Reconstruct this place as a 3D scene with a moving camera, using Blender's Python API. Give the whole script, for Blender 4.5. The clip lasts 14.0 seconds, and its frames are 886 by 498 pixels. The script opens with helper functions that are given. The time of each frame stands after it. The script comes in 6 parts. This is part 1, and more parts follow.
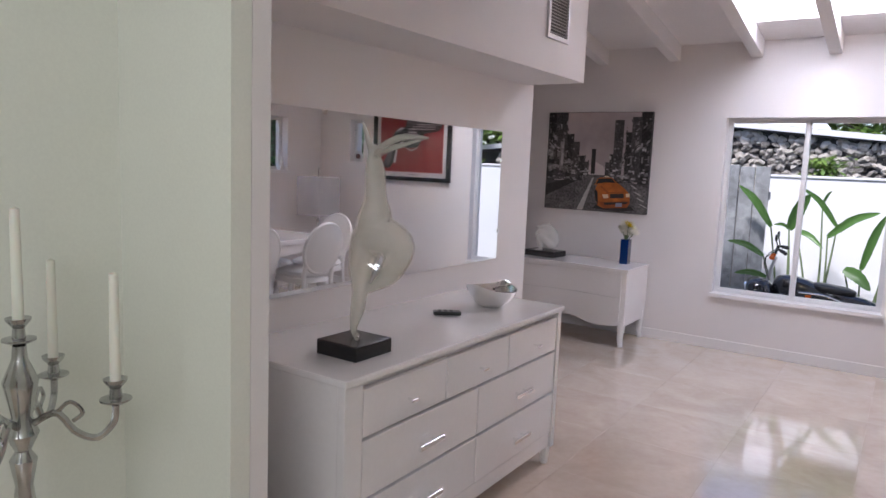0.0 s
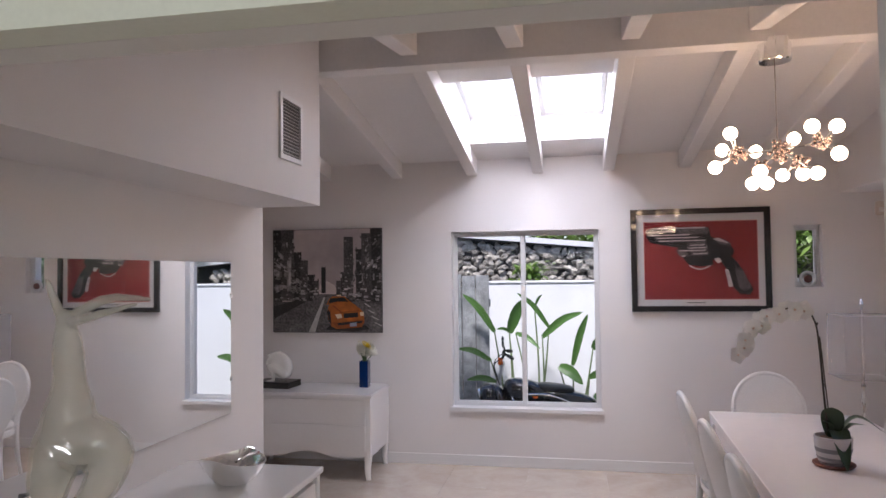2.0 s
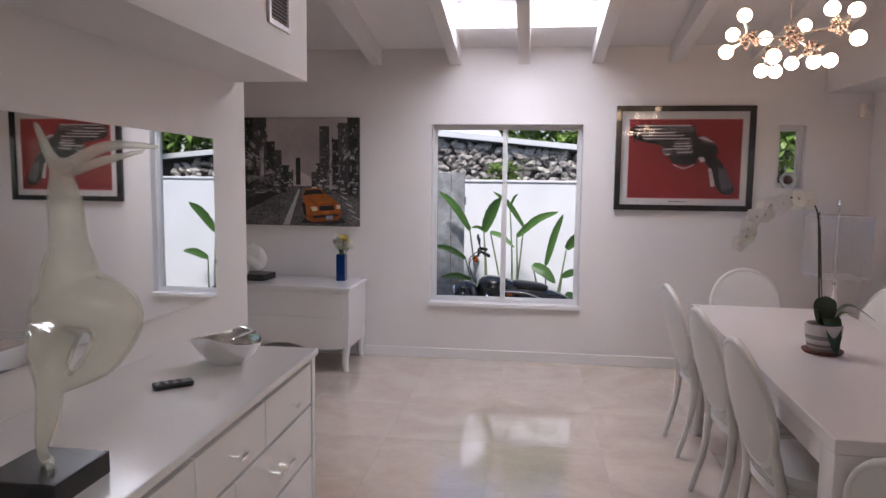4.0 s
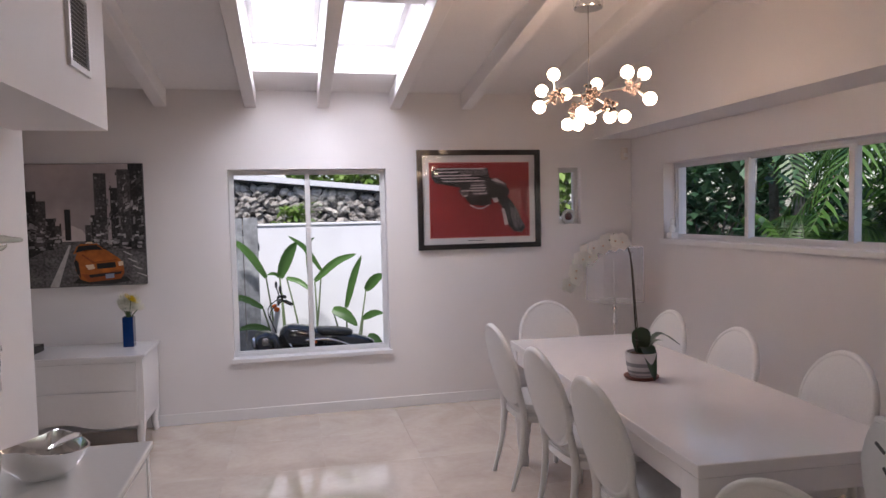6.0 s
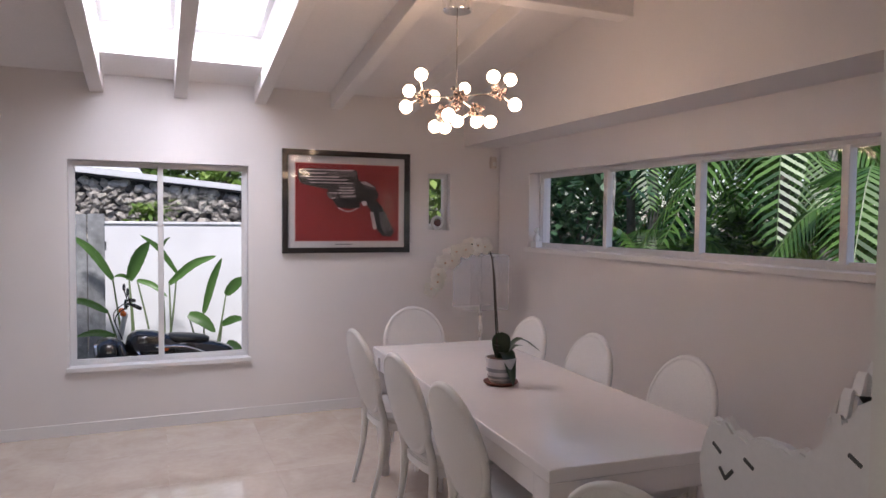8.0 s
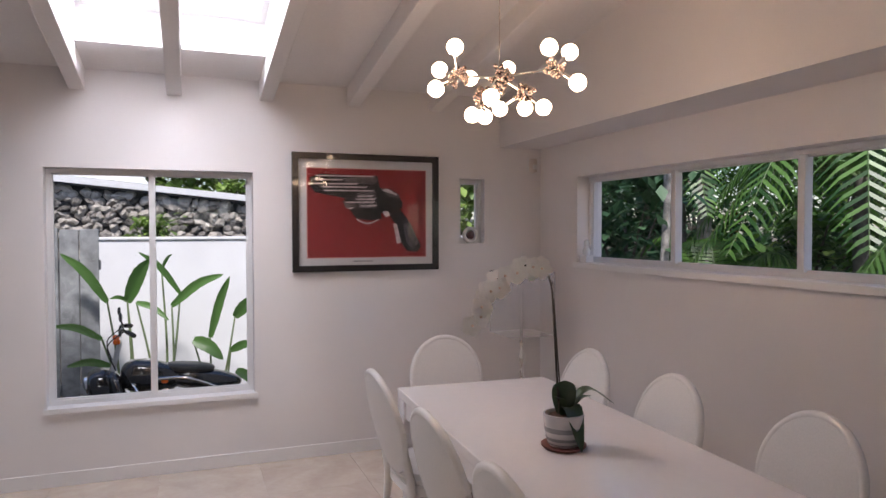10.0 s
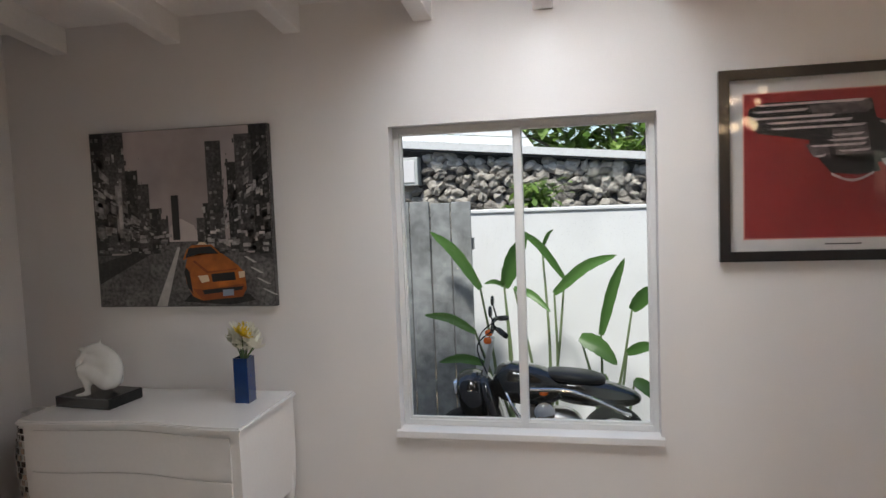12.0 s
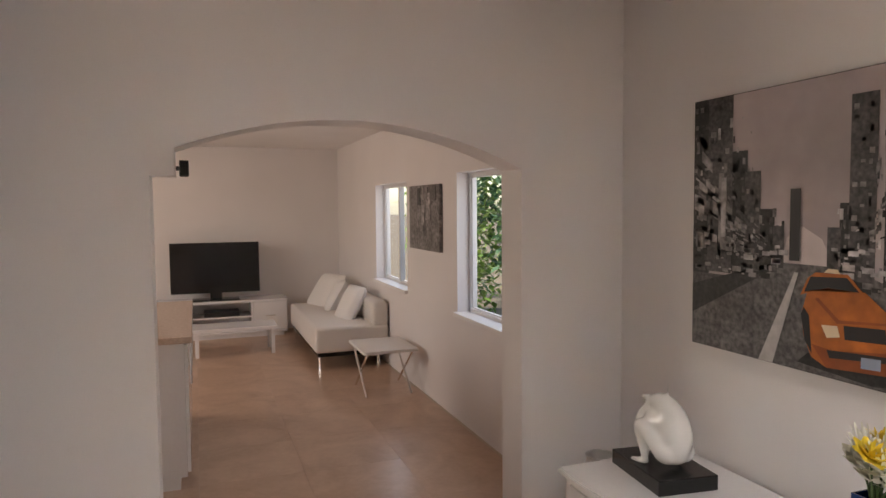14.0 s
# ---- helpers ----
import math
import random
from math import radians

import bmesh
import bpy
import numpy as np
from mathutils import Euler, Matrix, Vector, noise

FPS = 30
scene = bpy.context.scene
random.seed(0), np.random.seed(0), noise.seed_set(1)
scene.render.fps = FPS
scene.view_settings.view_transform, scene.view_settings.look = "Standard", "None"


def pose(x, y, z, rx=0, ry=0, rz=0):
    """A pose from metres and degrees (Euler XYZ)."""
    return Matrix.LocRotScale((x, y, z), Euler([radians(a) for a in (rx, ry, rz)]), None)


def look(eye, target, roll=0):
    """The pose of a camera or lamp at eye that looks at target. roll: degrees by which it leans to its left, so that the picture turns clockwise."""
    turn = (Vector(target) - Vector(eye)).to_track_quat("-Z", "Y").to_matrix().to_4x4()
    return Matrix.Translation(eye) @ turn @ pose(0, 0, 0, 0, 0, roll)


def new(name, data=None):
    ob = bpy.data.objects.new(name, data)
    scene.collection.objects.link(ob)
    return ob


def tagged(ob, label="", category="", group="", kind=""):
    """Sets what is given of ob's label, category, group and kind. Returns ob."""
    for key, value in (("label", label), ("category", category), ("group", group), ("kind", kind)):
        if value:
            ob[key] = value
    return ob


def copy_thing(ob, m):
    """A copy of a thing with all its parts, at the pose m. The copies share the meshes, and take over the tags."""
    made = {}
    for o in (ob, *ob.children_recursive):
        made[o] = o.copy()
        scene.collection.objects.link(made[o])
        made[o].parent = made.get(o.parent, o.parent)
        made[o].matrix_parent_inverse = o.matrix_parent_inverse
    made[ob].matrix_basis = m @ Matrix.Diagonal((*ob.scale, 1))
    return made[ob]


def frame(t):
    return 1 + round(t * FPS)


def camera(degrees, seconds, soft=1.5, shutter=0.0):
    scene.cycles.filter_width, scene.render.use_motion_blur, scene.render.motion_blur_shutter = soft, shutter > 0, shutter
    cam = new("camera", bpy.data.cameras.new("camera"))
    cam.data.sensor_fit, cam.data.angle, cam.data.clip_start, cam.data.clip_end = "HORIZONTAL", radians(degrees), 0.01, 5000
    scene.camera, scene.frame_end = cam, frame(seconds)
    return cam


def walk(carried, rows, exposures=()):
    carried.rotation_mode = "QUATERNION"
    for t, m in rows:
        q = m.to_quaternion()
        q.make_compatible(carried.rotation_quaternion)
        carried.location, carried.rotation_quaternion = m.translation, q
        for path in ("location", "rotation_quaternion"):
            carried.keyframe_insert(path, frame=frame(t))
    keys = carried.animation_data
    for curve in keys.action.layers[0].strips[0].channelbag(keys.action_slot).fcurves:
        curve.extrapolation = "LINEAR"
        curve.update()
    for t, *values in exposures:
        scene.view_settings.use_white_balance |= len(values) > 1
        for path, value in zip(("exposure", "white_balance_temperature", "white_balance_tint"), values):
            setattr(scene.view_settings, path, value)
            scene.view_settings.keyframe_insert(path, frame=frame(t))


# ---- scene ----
cam = camera(65.7, 14.0)
PATH = [
    (0, (1.328, -6.053, 1.471), (0.215, -4.41, 1.225), 2.3),
    (0.5, (1.289, -5.99, 1.495), (0.422, -4.201, 1.274), 2.1),
    (1, (1.206, -5.881, 1.574), (0.434, -4.041, 1.445), 0.5),
    (1.5, (1.105, -5.783, 1.63), (0.559, -3.859, 1.626), 0.1),
    (2, (1.01, -5.706, 1.602), (0.639, -3.742, 1.671), -0.7),
    (2.5, (0.988, -5.687, 1.54), (0.62, -3.721, 1.526), -0.3),
    (3, (0.96, -5.666, 1.496), (0.595, -3.704, 1.358), -0.5),
    (3.2, (0.946, -5.663, 1.479), (0.598, -3.702, 1.298), -0.2),
    (5.3, (0.571, -5.51, 1.547), (0.64, -3.522, 1.344), -0.7),
    (5.5, (0.552, -5.504, 1.561), (0.707, -3.518, 1.386), -1.0),
    (6, (0.479, -5.5, 1.578), (0.904, -3.549, 1.472), -1.3),
    (6.5, (0.455, -5.493, 1.575), (1.05, -3.585, 1.503), -0.3),
    (7, (0.45, -5.48, 1.57), (1.203, -3.629, 1.488), 0.3),
    (7.2, (0.46, -5.462, 1.564), (1.273, -3.637, 1.484), 0.3),
    (9.3, (0.733, -5.1, 1.525), (1.412, -3.221, 1.434), 1.1),
    (9.5, (0.734, -4.984, 1.542), (1.437, -3.114, 1.452), 0.6),
    (10, (0.802, -4.702, 1.557), (1.503, -2.829, 1.502), -0.1),
    (10.5, (0.912, -4.368, 1.528), (1.447, -2.442, 1.468), -0.9),
    (11, (0.896, -3.986, 1.554), (1.226, -2.018, 1.419), 0.0),
    (11.5, (0.892, -3.572, 1.559), (0.863, -1.575, 1.453), -0.8),
    (12, (0.91, -3.16, 1.588), (0.499, -1.208, 1.445), -2.2),
    (12.5, (0.858, -2.773, 1.623), (-0.02, -0.983, 1.465), -0.8),
    (13, (0.737, -2.419, 1.611), (-0.559, -0.903, 1.461), -1.1),
    (13.5, (0.626, -2.079, 1.616), (-1.035, -0.973, 1.481), -2.7),
    (14, (0.518, -1.796, 1.616), (-1.36, -1.12, 1.492), -0.5),
]
walk(cam, [(t, look(eye, target, roll)) for t, eye, target, roll in PATH],
     exposures=[(0, 0.72, 6000, 20), (1, 0.70, 6050, 21), (2.5, 0.46, 6150, 18), (7, 0.40, 6250, 20), (10.5, 0.40, 6400, 17), (11.5, 0.36, 6450, 11), (12, 0.30, 6500, 7), (12.5, 0.36, 6650, 4), (13, 0.45, 7000, 4), (13.5, 0.86, 7300, 13), (14, 1.17, 7100, 13)])

# ---- light ----
world = bpy.data.worlds.new("world")
scene.world = world
world.use_nodes = True
wn = world.node_tree
sky = wn.nodes.new("ShaderNodeTexSky")
sky.sky_type, sky.sun_disc = "NISHITA", False
sky.sun_elevation, sky.sun_rotation = radians(61), radians(196)
wn.links.new(sky.outputs[0], wn.nodes["Background"].inputs[0])
wn.nodes["Background"].inputs[1].default_value = 0.15

sun_data = bpy.data.lights.new("sun", "SUN")
sun_data.energy, sun_data.angle, sun_data.color = 4.6, radians(8), (1.0, 0.96, 0.9)
sun = new("sun", sun_data)
sun.matrix_world = look((-2.2, -8, 20), (0.9, 2.5, 0))


def area(name, m, sx, sy, watts, color=(1, 1, 1)):
    d = bpy.data.lights.new(name, "AREA")
    d.shape, d.size, d.size_y, d.energy, d.color = "RECTANGLE", sx, sy, watts, color
    ob = new(name, d)
    ob.matrix_world = m
    return ob


DAY = (0.93, 0.96, 1.0)
for lamp_x in (0.465, 1.025):
    area("skylight_daylight", look((lamp_x, -0.97, 2.80), (lamp_x, -0.99, 1.7)), 0.38, 1.0, 11.5, DAY)
area("living_daylight_and_fill", look((-3.8, 0.35, 1.4), (-4.0, -2, 0.8)), 1.3, 1.0, 2.5, DAY)
area("living_daylight_and_fill", look((-6.6, 0.35, 1.4), (-6.6, -2, 0.8)), 1.3, 1.0, 3, DAY)
# warm fill lamp, added in an unseen back opening to brighten the room
area("living_daylight_and_fill", look((-6.1, -4.9, 1.5), (-6.1, -2, 1.0)), 1.5, 1.1, 18, (1.0, 0.88, 0.76))
# fill lamp added inside the closed entry, which has no window
area("entry_fill", look((1.6, -7.6, 2.2), (0.4, -4.7, 1.2)), 1.6, 1.2, 20, (0.97, 1.0, 0.95))


# ---- materials ----
def mat(name, color, rough=0.5, metal=0.0, grain=0.0, scale=40.0, bump=0.0, stain=0.0, stain_scale=1.5, **extra):
    m = bpy.data.materials.new(name)
    m.use_nodes = True
    nt = m.node_tree
    b = nt.nodes["Principled BSDF"]
    b.inputs["Base Color"].default_value = (*color, 1)
    b.inputs["Roughness"].default_value = rough
    b.inputs["Metallic"].default_value = metal
    for k, v in extra.items():
        b.inputs[k.replace("_", " ")].default_value = v
    if grain or bump or stain:
        co = nt.nodes.new("ShaderNodeTexCoord")
        fine = nt.nodes.new("ShaderNodeTexNoise")
        fine.inputs["Scale"].default_value, fine.inputs["Detail"].default_value = scale, 5
        big = nt.nodes.new("ShaderNodeTexNoise")
        big.inputs["Scale"].default_value, big.inputs["Detail"].default_value = stain_scale, 4
        for n in (fine, big):
            nt.links.new(co.outputs["Object"], n.inputs["Vector"])
        mix1, mix2 = nt.nodes.new("ShaderNodeMix"), nt.nodes.new("ShaderNodeMix")
        for mx, n, amount in ((mix1, fine, grain), (mix2, big, stain)):
            mx.data_type, mx.blend_type = "RGBA", "MULTIPLY"
            ramp = nt.nodes.new("ShaderNodeMapRange")
            ramp.inputs[1].default_value, ramp.inputs[2].default_value = 0.3, 0.7
            ramp.inputs[3].default_value, ramp.inputs[4].default_value = 1 - amount, 1 + amount * 0.3
            nt.links.new(n.outputs["Fac"], ramp.inputs[0])
            mx.inputs[0].default_value = 1
            nt.links.new(ramp.outputs[0], mx.inputs[7])
        mix1.inputs[6].default_value = (*color, 1)
        nt.links.new(mix1.outputs[2], mix2.inputs[6])
        nt.links.new(mix2.outputs[2], b.inputs["Base Color"])
        if bump:
            bp = nt.nodes.new("ShaderNodeBump")
            bp.inputs["Strength"].default_value, bp.inputs["Distance"].default_value = bump, 0.004
            nt.links.new(fine.outputs["Fac"], bp.inputs["Height"])
            nt.links.new(bp.outputs[0], b.inputs["Normal"])
    return m


def glow(name, color, strength):
    m = mat(name, color, 0.3)
    b = m.node_tree.nodes["Principled BSDF"]
    b.inputs["Emission Color"].default_value, b.inputs["Emission Strength"].default_value = (*color, 1), strength
    return m


def clear_glass(name, tint=(1, 1, 1), rough=0.0, gloss=0.025):
    """Thin glass: see-through with a faint mirror image on it."""
    m = bpy.data.materials.new(name)
    m.use_nodes = True
    nt = m.node_tree
    nt.nodes.remove(nt.nodes["Principled BSDF"])
    t, g, mx = nt.nodes.new("ShaderNodeBsdfTransparent"), nt.nodes.new("ShaderNodeBsdfGlossy"), nt.nodes.new("ShaderNodeMixShader")
    t.inputs[0].default_value = (*tint, 1)
    g.inputs["Roughness"].default_value = rough
    mx.inputs[0].default_value = gloss
    nt.links.new(t.outputs[0], mx.inputs[1])
    nt.links.new(g.outputs[0], mx.inputs[2])
    nt.links.new(mx.outputs[0], nt.nodes["Material Output"].inputs[0])
    return m


WALL = mat("white_wall_paint", (0.80, 0.765, 0.76), 0.55, grain=0.02, scale=180, bump=0.12, stain=0.03)
CEIL = mat("white_ceiling_paint", (0.82, 0.79, 0.78), 0.6, grain=0.03, scale=60, bump=0.1, stain=0.04)
GREEN = mat("pale_green_wall_paint", (0.79, 0.80, 0.72), 0.5, grain=0.03, scale=120, bump=0.1, stain=0.03)
TRIM = mat("white_gloss_trim", (0.82, 0.80, 0.80), 0.35, grain=0.02, scale=80)
FRAME = mat("white_aluminium_frame", (0.72, 0.71, 0.71), 0.4, grain=0.03, scale=90)
LACQUER = mat("white_lacquer", (0.82, 0.80, 0.80), 0.18, grain=0.02, scale=60, Coat_Weight=0.4, Coat_Roughness=0.08)
CHROME = mat("chrome", (0.86, 0.86, 0.86), 0.12, 1.0)
STEEL = mat("brushed_steel", (0.62, 0.61, 0.60), 0.3, 1.0)
BLACK = mat("black_stone", (0.012, 0.012, 0.013), 0.25, grain=0.4, scale=90)
GLASS = clear_glass("window_glass", gloss=0.011)
MIRROR = mat("mirror", (0.82, 0.84, 0.84), 0.015, 1.0)


def part(name, bm, material, parent=None, label="", smooth=False):
    me = bpy.data.meshes.new(name)
    bm.to_mesh(me)
    bm.free()
    me.materials.append(material)
    if smooth:
        for p in me.polygons:
            p.use_smooth = True
        me.set_sharp_from_angle(angle=radians(38))
    ob = new(name, me)
    if parent is not None:
        ob.parent = parent
    if label:
        ob["label"] = label
    return ob


def thing(name, m, label, category, group=""):
    ob = new(name)
    ob.empty_display_size = 0.1
    ob.matrix_world = m
    return tagged(ob, label, category, group)


def box(lo, hi, bevel=0.0, seg=2):
    bm = bmesh.new()
    bmesh.ops.create_cube(bm, size=1)
    for v in bm.verts:
        v.co = Vector([lo[i] + (v.co[i] + 0.5) * (hi[i] - lo[i]) for i in range(3)])
    if bevel:
        bmesh.ops.bevel(bm, geom=bm.edges[:], offset=bevel, segments=seg, affect="EDGES", profile=0.6)
    return bm


def join(*bms):
    out = bms[0]
    for b in bms[1:]:
        me = bpy.data.meshes.new("tmp")
        b.to_mesh(me)
        b.free()
        out.from_mesh(me)
        bpy.data.meshes.remove(me)
    return out


def moved(bm, m):
    bmesh.ops.transform(bm, matrix=m, verts=bm.verts)
    return bm


def lathe(profile, steps=24, m=None):
    """A turned shape from (radius, height) pairs."""
    bm = bmesh.new()
    rings = []
    for r, z in profile:
        if r < 1e-5:
            rings.append([bm.verts.new((0, 0, z))])
        else:
            rings.append([bm.verts.new((r * math.cos(2 * math.pi * i / steps), r * math.sin(2 * math.pi * i / steps), z)) for i in range(steps)])
    for a, b in zip(rings, rings[1:]):
        for i in range(steps):
            j = (i + 1) % steps
            if len(a) == 1 and len(b) > 1:
                bm.faces.new((a[0], b[j], b[i]))
            elif len(b) == 1 and len(a) > 1:
                bm.faces.new((a[i], a[j], b[0]))
            elif len(a) > 1:
                bm.faces.new((a[i], a[j], b[j], b[i]))
    for ring, flip in ((rings[0], True), (rings[-1], False)):
        if len(ring) > 1:
            bm.faces.new(ring[::-1] if flip else ring)
    return moved(bm, m) if m is not None else bm


def sweep(points, radii, steps=10, squash=1.0):
    """A tube along points, with a radius at each."""
    bm = bmesh.new()
    pts = [Vector(p) for p in points]
    if not isinstance(radii, (list, tuple)):
        radii = [radii] * len(pts)
    rings, side = [], None
    for i, p in enumerate(pts):
        d = (pts[min(i + 1, len(pts) - 1)] - pts[max(i - 1, 0)]).normalized()
        if side is None:
            side = d.orthogonal().normalized()
        side = (side - d * side.dot(d)).normalized()
        up = d.cross(side)
        rings.append([bm.verts.new(p + (side * math.cos(a) + up * math.sin(a) * squash) * radii[i]) for a in (2 * math.pi * k / steps for k in range(steps))])
    for a, b in zip(rings, rings[1:]):
        for i in range(steps):
            bm.faces.new((a[i], a[(i + 1) % steps], b[(i + 1) % steps], b[i]))
    bm.faces.new(rings[0][::-1])
    bm.faces.new(rings[-1])
    return bm


def curve_points(ctrl, n=24):
    """Points of a smooth curve through the control points."""
    c = [Vector(p) for p in ctrl]
    c = [c[0] * 2 - c[1], *c, c[-1] * 2 - c[-2]]
    out, spans = [], len(c) - 3
    for k in range(n + 1):
        u = k / n * spans
        i = min(int(u), spans - 1)
        f = u - i
        a, b, d, e = c[i], c[i + 1], c[i + 2], c[i + 3]
        out.append(0.5 * (2 * b + (d - a) * f + (2 * a - 5 * b + 4 * d - e) * f * f + (3 * b - a - 3 * d + e) * f ** 3))
    return out


def slab(outline, depth, axis="y"):
    """A plate from an outline in (u, v), extruded by depth: axis y gives (u, 0..depth, v); x gives (0..depth, u, v); z gives (u, v, 0..depth)."""
    put = {"y": lambda u, v, d: (u, d, v), "x": lambda u, v, d: (d, u, v), "z": lambda u, v, d: (u, v, d)}[axis]
    bm = bmesh.new()
    a = [bm.verts.new(put(u, v, 0)) for u, v in outline]
    b = [bm.verts.new(put(u, v, depth)) for u, v in outline]
    n = len(a)
    bm.faces.new(a)
    bm.faces.new(b[::-1])
    for i in range(n):
        bm.faces.new((a[i], b[i], b[(i + 1) % n], a[(i + 1) % n]))
    bmesh.ops.recalc_face_normals(bm, faces=bm.faces[:])
    return bm


def pierced(axis, d0, d1, u0, u1, z0, z1, holes=()):
    """A wall from d0 to d1 across its thickness, u0 to u1 along and z0 to z1 up, with openings (u0, u1, z0, z1) through it."""
    us = sorted({u0, u1, *[h[0] for h in holes], *[h[1] for h in holes]})
    zs = sorted({z0, z1, *[h[2] for h in holes], *[h[3] for h in holes]})
    bm, made = bmesh.new(), {}

    def v(u, d, z):
        if (u, d, z) not in made:
            made[u, d, z] = bm.verts.new((u, d, z) if axis == "y" else (d, u, z) if axis == "x" else (u, z, d))
        return made[u, d, z]

    def solid(i, k):
        if not (0 <= i < len(us) - 1 and 0 <= k < len(zs) - 1):
            return False
        cu, cz = (us[i] + us[i + 1]) / 2, (zs[k] + zs[k + 1]) / 2
        return not any(h[0] < cu < h[1] and h[2] < cz < h[3] for h in holes)

    for i in range(len(us) - 1):
        for k in range(len(zs) - 1):
            if not solid(i, k):
                continue
            a, b, c, d = us[i], us[i + 1], zs[k], zs[k + 1]
            for y in (d0, d1):
                bm.faces.new((v(a, y, c), v(b, y, c), v(b, y, d), v(a, y, d)))
            if not solid(i - 1, k):
                bm.faces.new((v(a, d0, c), v(a, d1, c), v(a, d1, d), v(a, d0, d)))
            if not solid(i + 1, k):
                bm.faces.new((v(b, d0, c), v(b, d1, c), v(b, d1, d), v(b, d0, d)))
            if not solid(i, k - 1):
                bm.faces.new((v(a, d0, c), v(b, d0, c), v(b, d1, c), v(a, d1, c)))
            if not solid(i, k + 1):
                bm.faces.new((v(a, d0, d), v(b, d0, d), v(b, d1, d), v(a, d1, d)))
    bmesh.ops.recalc_face_normals(bm, faces=bm.faces[:])
    return bm


def structure(name, bm, material, label, category):
    return tagged(part(name, bm, material), label, category, kind="structure")


# ---- plan ----
T = 0.2                                   # wall thickness
XR, XL, XA = 3.366, -0.632, -2.1          # ribbon-window wall, mirror wall, arch wall
YN = -4.87                                # near wall, dining side
RIDGE_Y, SLOPE = -2.2, 0.15
EAVE = 2.545                              # ceiling height at the main wall
WIN = (0.0, 1.22, 0.478, 1.942)            # large window
NICHE = (2.69, 2.893, 1.457, 1.938)
RIB = (-4.05, -0.53, 1.33, 1.928)
LIV_WINS = ((-4.27, -2.85, 0.82, 1.865), (-6.72, -5.56, 0.84, 1.85))

structure("wall_main", pierced("y", 0.0, T, XA - T, XR + T, -0.1, 3.1, (WIN, NICHE)), WALL, "white painted plaster wall with window openings", "wall")
structure("wall_living_side", pierced("y", 0.04, T, -9.0, XA - T, -0.1, 2.6, LIV_WINS), WALL, "white painted living room wall with two windows", "wall")
structure("wall_ribbon", pierced("x", XR, XR + T, -6.0, 0.0, -0.1, 3.1, (RIB,)), WALL, "white painted wall with a long ribbon window", "wall")
structure("wall_mirror", pierced("y", YN, -2.25, XL - 0.15, XL, -0.1, 3.1), WALL, "white painted partition wall behind the dresser", "wall")
structure("wall_near", pierced("y", YN - 0.058, YN, -2.3, XR, -0.1, 3.1, ((-0.005, 1.35, -0.1, 1.905),)), WALL, "white painted wall with a wide opening", "wall")
structure("wall_near_entry", pierced("y", YN - 0.12, YN - 0.06, -2.3, XR, -0.1, 3.1, ((-0.005, 1.35, -0.1, 1.905),)), GREEN, "pale green wall round a wide opening", "wall")
structure("wall_entry_left", pierced("x", -0.65, -0.47, -9.0, YN - 0.12, -0.1, 2.6), GREEN, "pale green painted entry wall", "wall")
structure("wall_entry_right", pierced("x", 2.4, 2.6, -9.0, YN - 0.12, -0.1, 2.6), GREEN, "pale green painted entry wall", "wall")
structure("wall_entry_back", pierced("y", -9.2, -9.0, -0.65, 2.6, -0.1, 2.6), GREEN, "pale green painted entry wall", "wall")
structure("ceiling_entry", box((-0.65, -9.2, 2.60), (2.6, YN - 0.12, 2.7)), GREEN, "pale green painted flat ceiling", "ceiling")

# arch wall
arch = [(YN, -0.1), (-1.945, -0.1), (-1.945, 1.735), (-1.86, 1.735), (-1.86, 1.83)]
for k in range(1, 16):
    f = k / 16
    arch.append((-1.86 + 1.36 * f, 1.83 - 0.06 * f + 0.147 * (1 - (2 * f - 1) ** 2)))
arch += [(-0.50, 1.77), (-0.50, -0.1), (0.0, -0.1), (0.0, 3.1), (YN, 3.1)]
structure("wall_arch", moved(slab(arch, -T, "x"), pose(XA, 0, 0)), WALL, "white painted wall with a shallow arched opening", "wall")

structure("wall_living_far", pierced("x", -9.0, -8.8, -5.0, 0.04, -0.1, 2.6), WALL, "white painted living room end wall", "wall")
# unseen wall; its opening is added only for the warm fill lamp
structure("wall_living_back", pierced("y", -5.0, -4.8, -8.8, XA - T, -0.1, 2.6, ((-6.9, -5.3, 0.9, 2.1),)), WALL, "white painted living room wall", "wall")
structure("ceiling_living", box((-9.0, -5.0, 2.40), (XA - T, 0.2, 2.5)), CEIL, "white painted flat ceiling", "ceiling")

# soffits
structure("soffit_left", box((XL, YN, 1.956), (-0.272, -2.34, 3.1)), WALL, "white painted duct bulkhead above the mirror", "soffit")
structure("soffit_right", box((3.02, YN, 2.178), (XR, 0.0, 3.1)), WALL, "white painted bulkhead above the ribbon window", "soffit")


# sloped ceiling
def tilted(y0, y1, z0, slope, holes, name, label):
    bm = pierced("z", 0.0, 0.12, XA, XR, y0, y1, holes)
    for v in bm.verts:
        v.co.z += z0 + slope * (v.co.y - y0)
    return structure(name, bm, CEIL, label, "ceiling")


PEAK = EAVE - SLOPE * RIDGE_Y
SKY_HOLES = ((0.24, 0.69, -1.55, -0.42), (0.79, 1.26, -1.55, -0.42))
tilted(RIDGE_Y, 0.0, PEAK, -SLOPE, SKY_HOLES, "ceiling_far_slope", "white painted sloped ceiling with two skylights")
tilted(YN - 0.12, RIDGE_Y, PEAK + SLOPE * (YN - 0.12 - RIDGE_Y), SLOPE, (), "ceiling_near_slope", "white painted sloped ceiling")


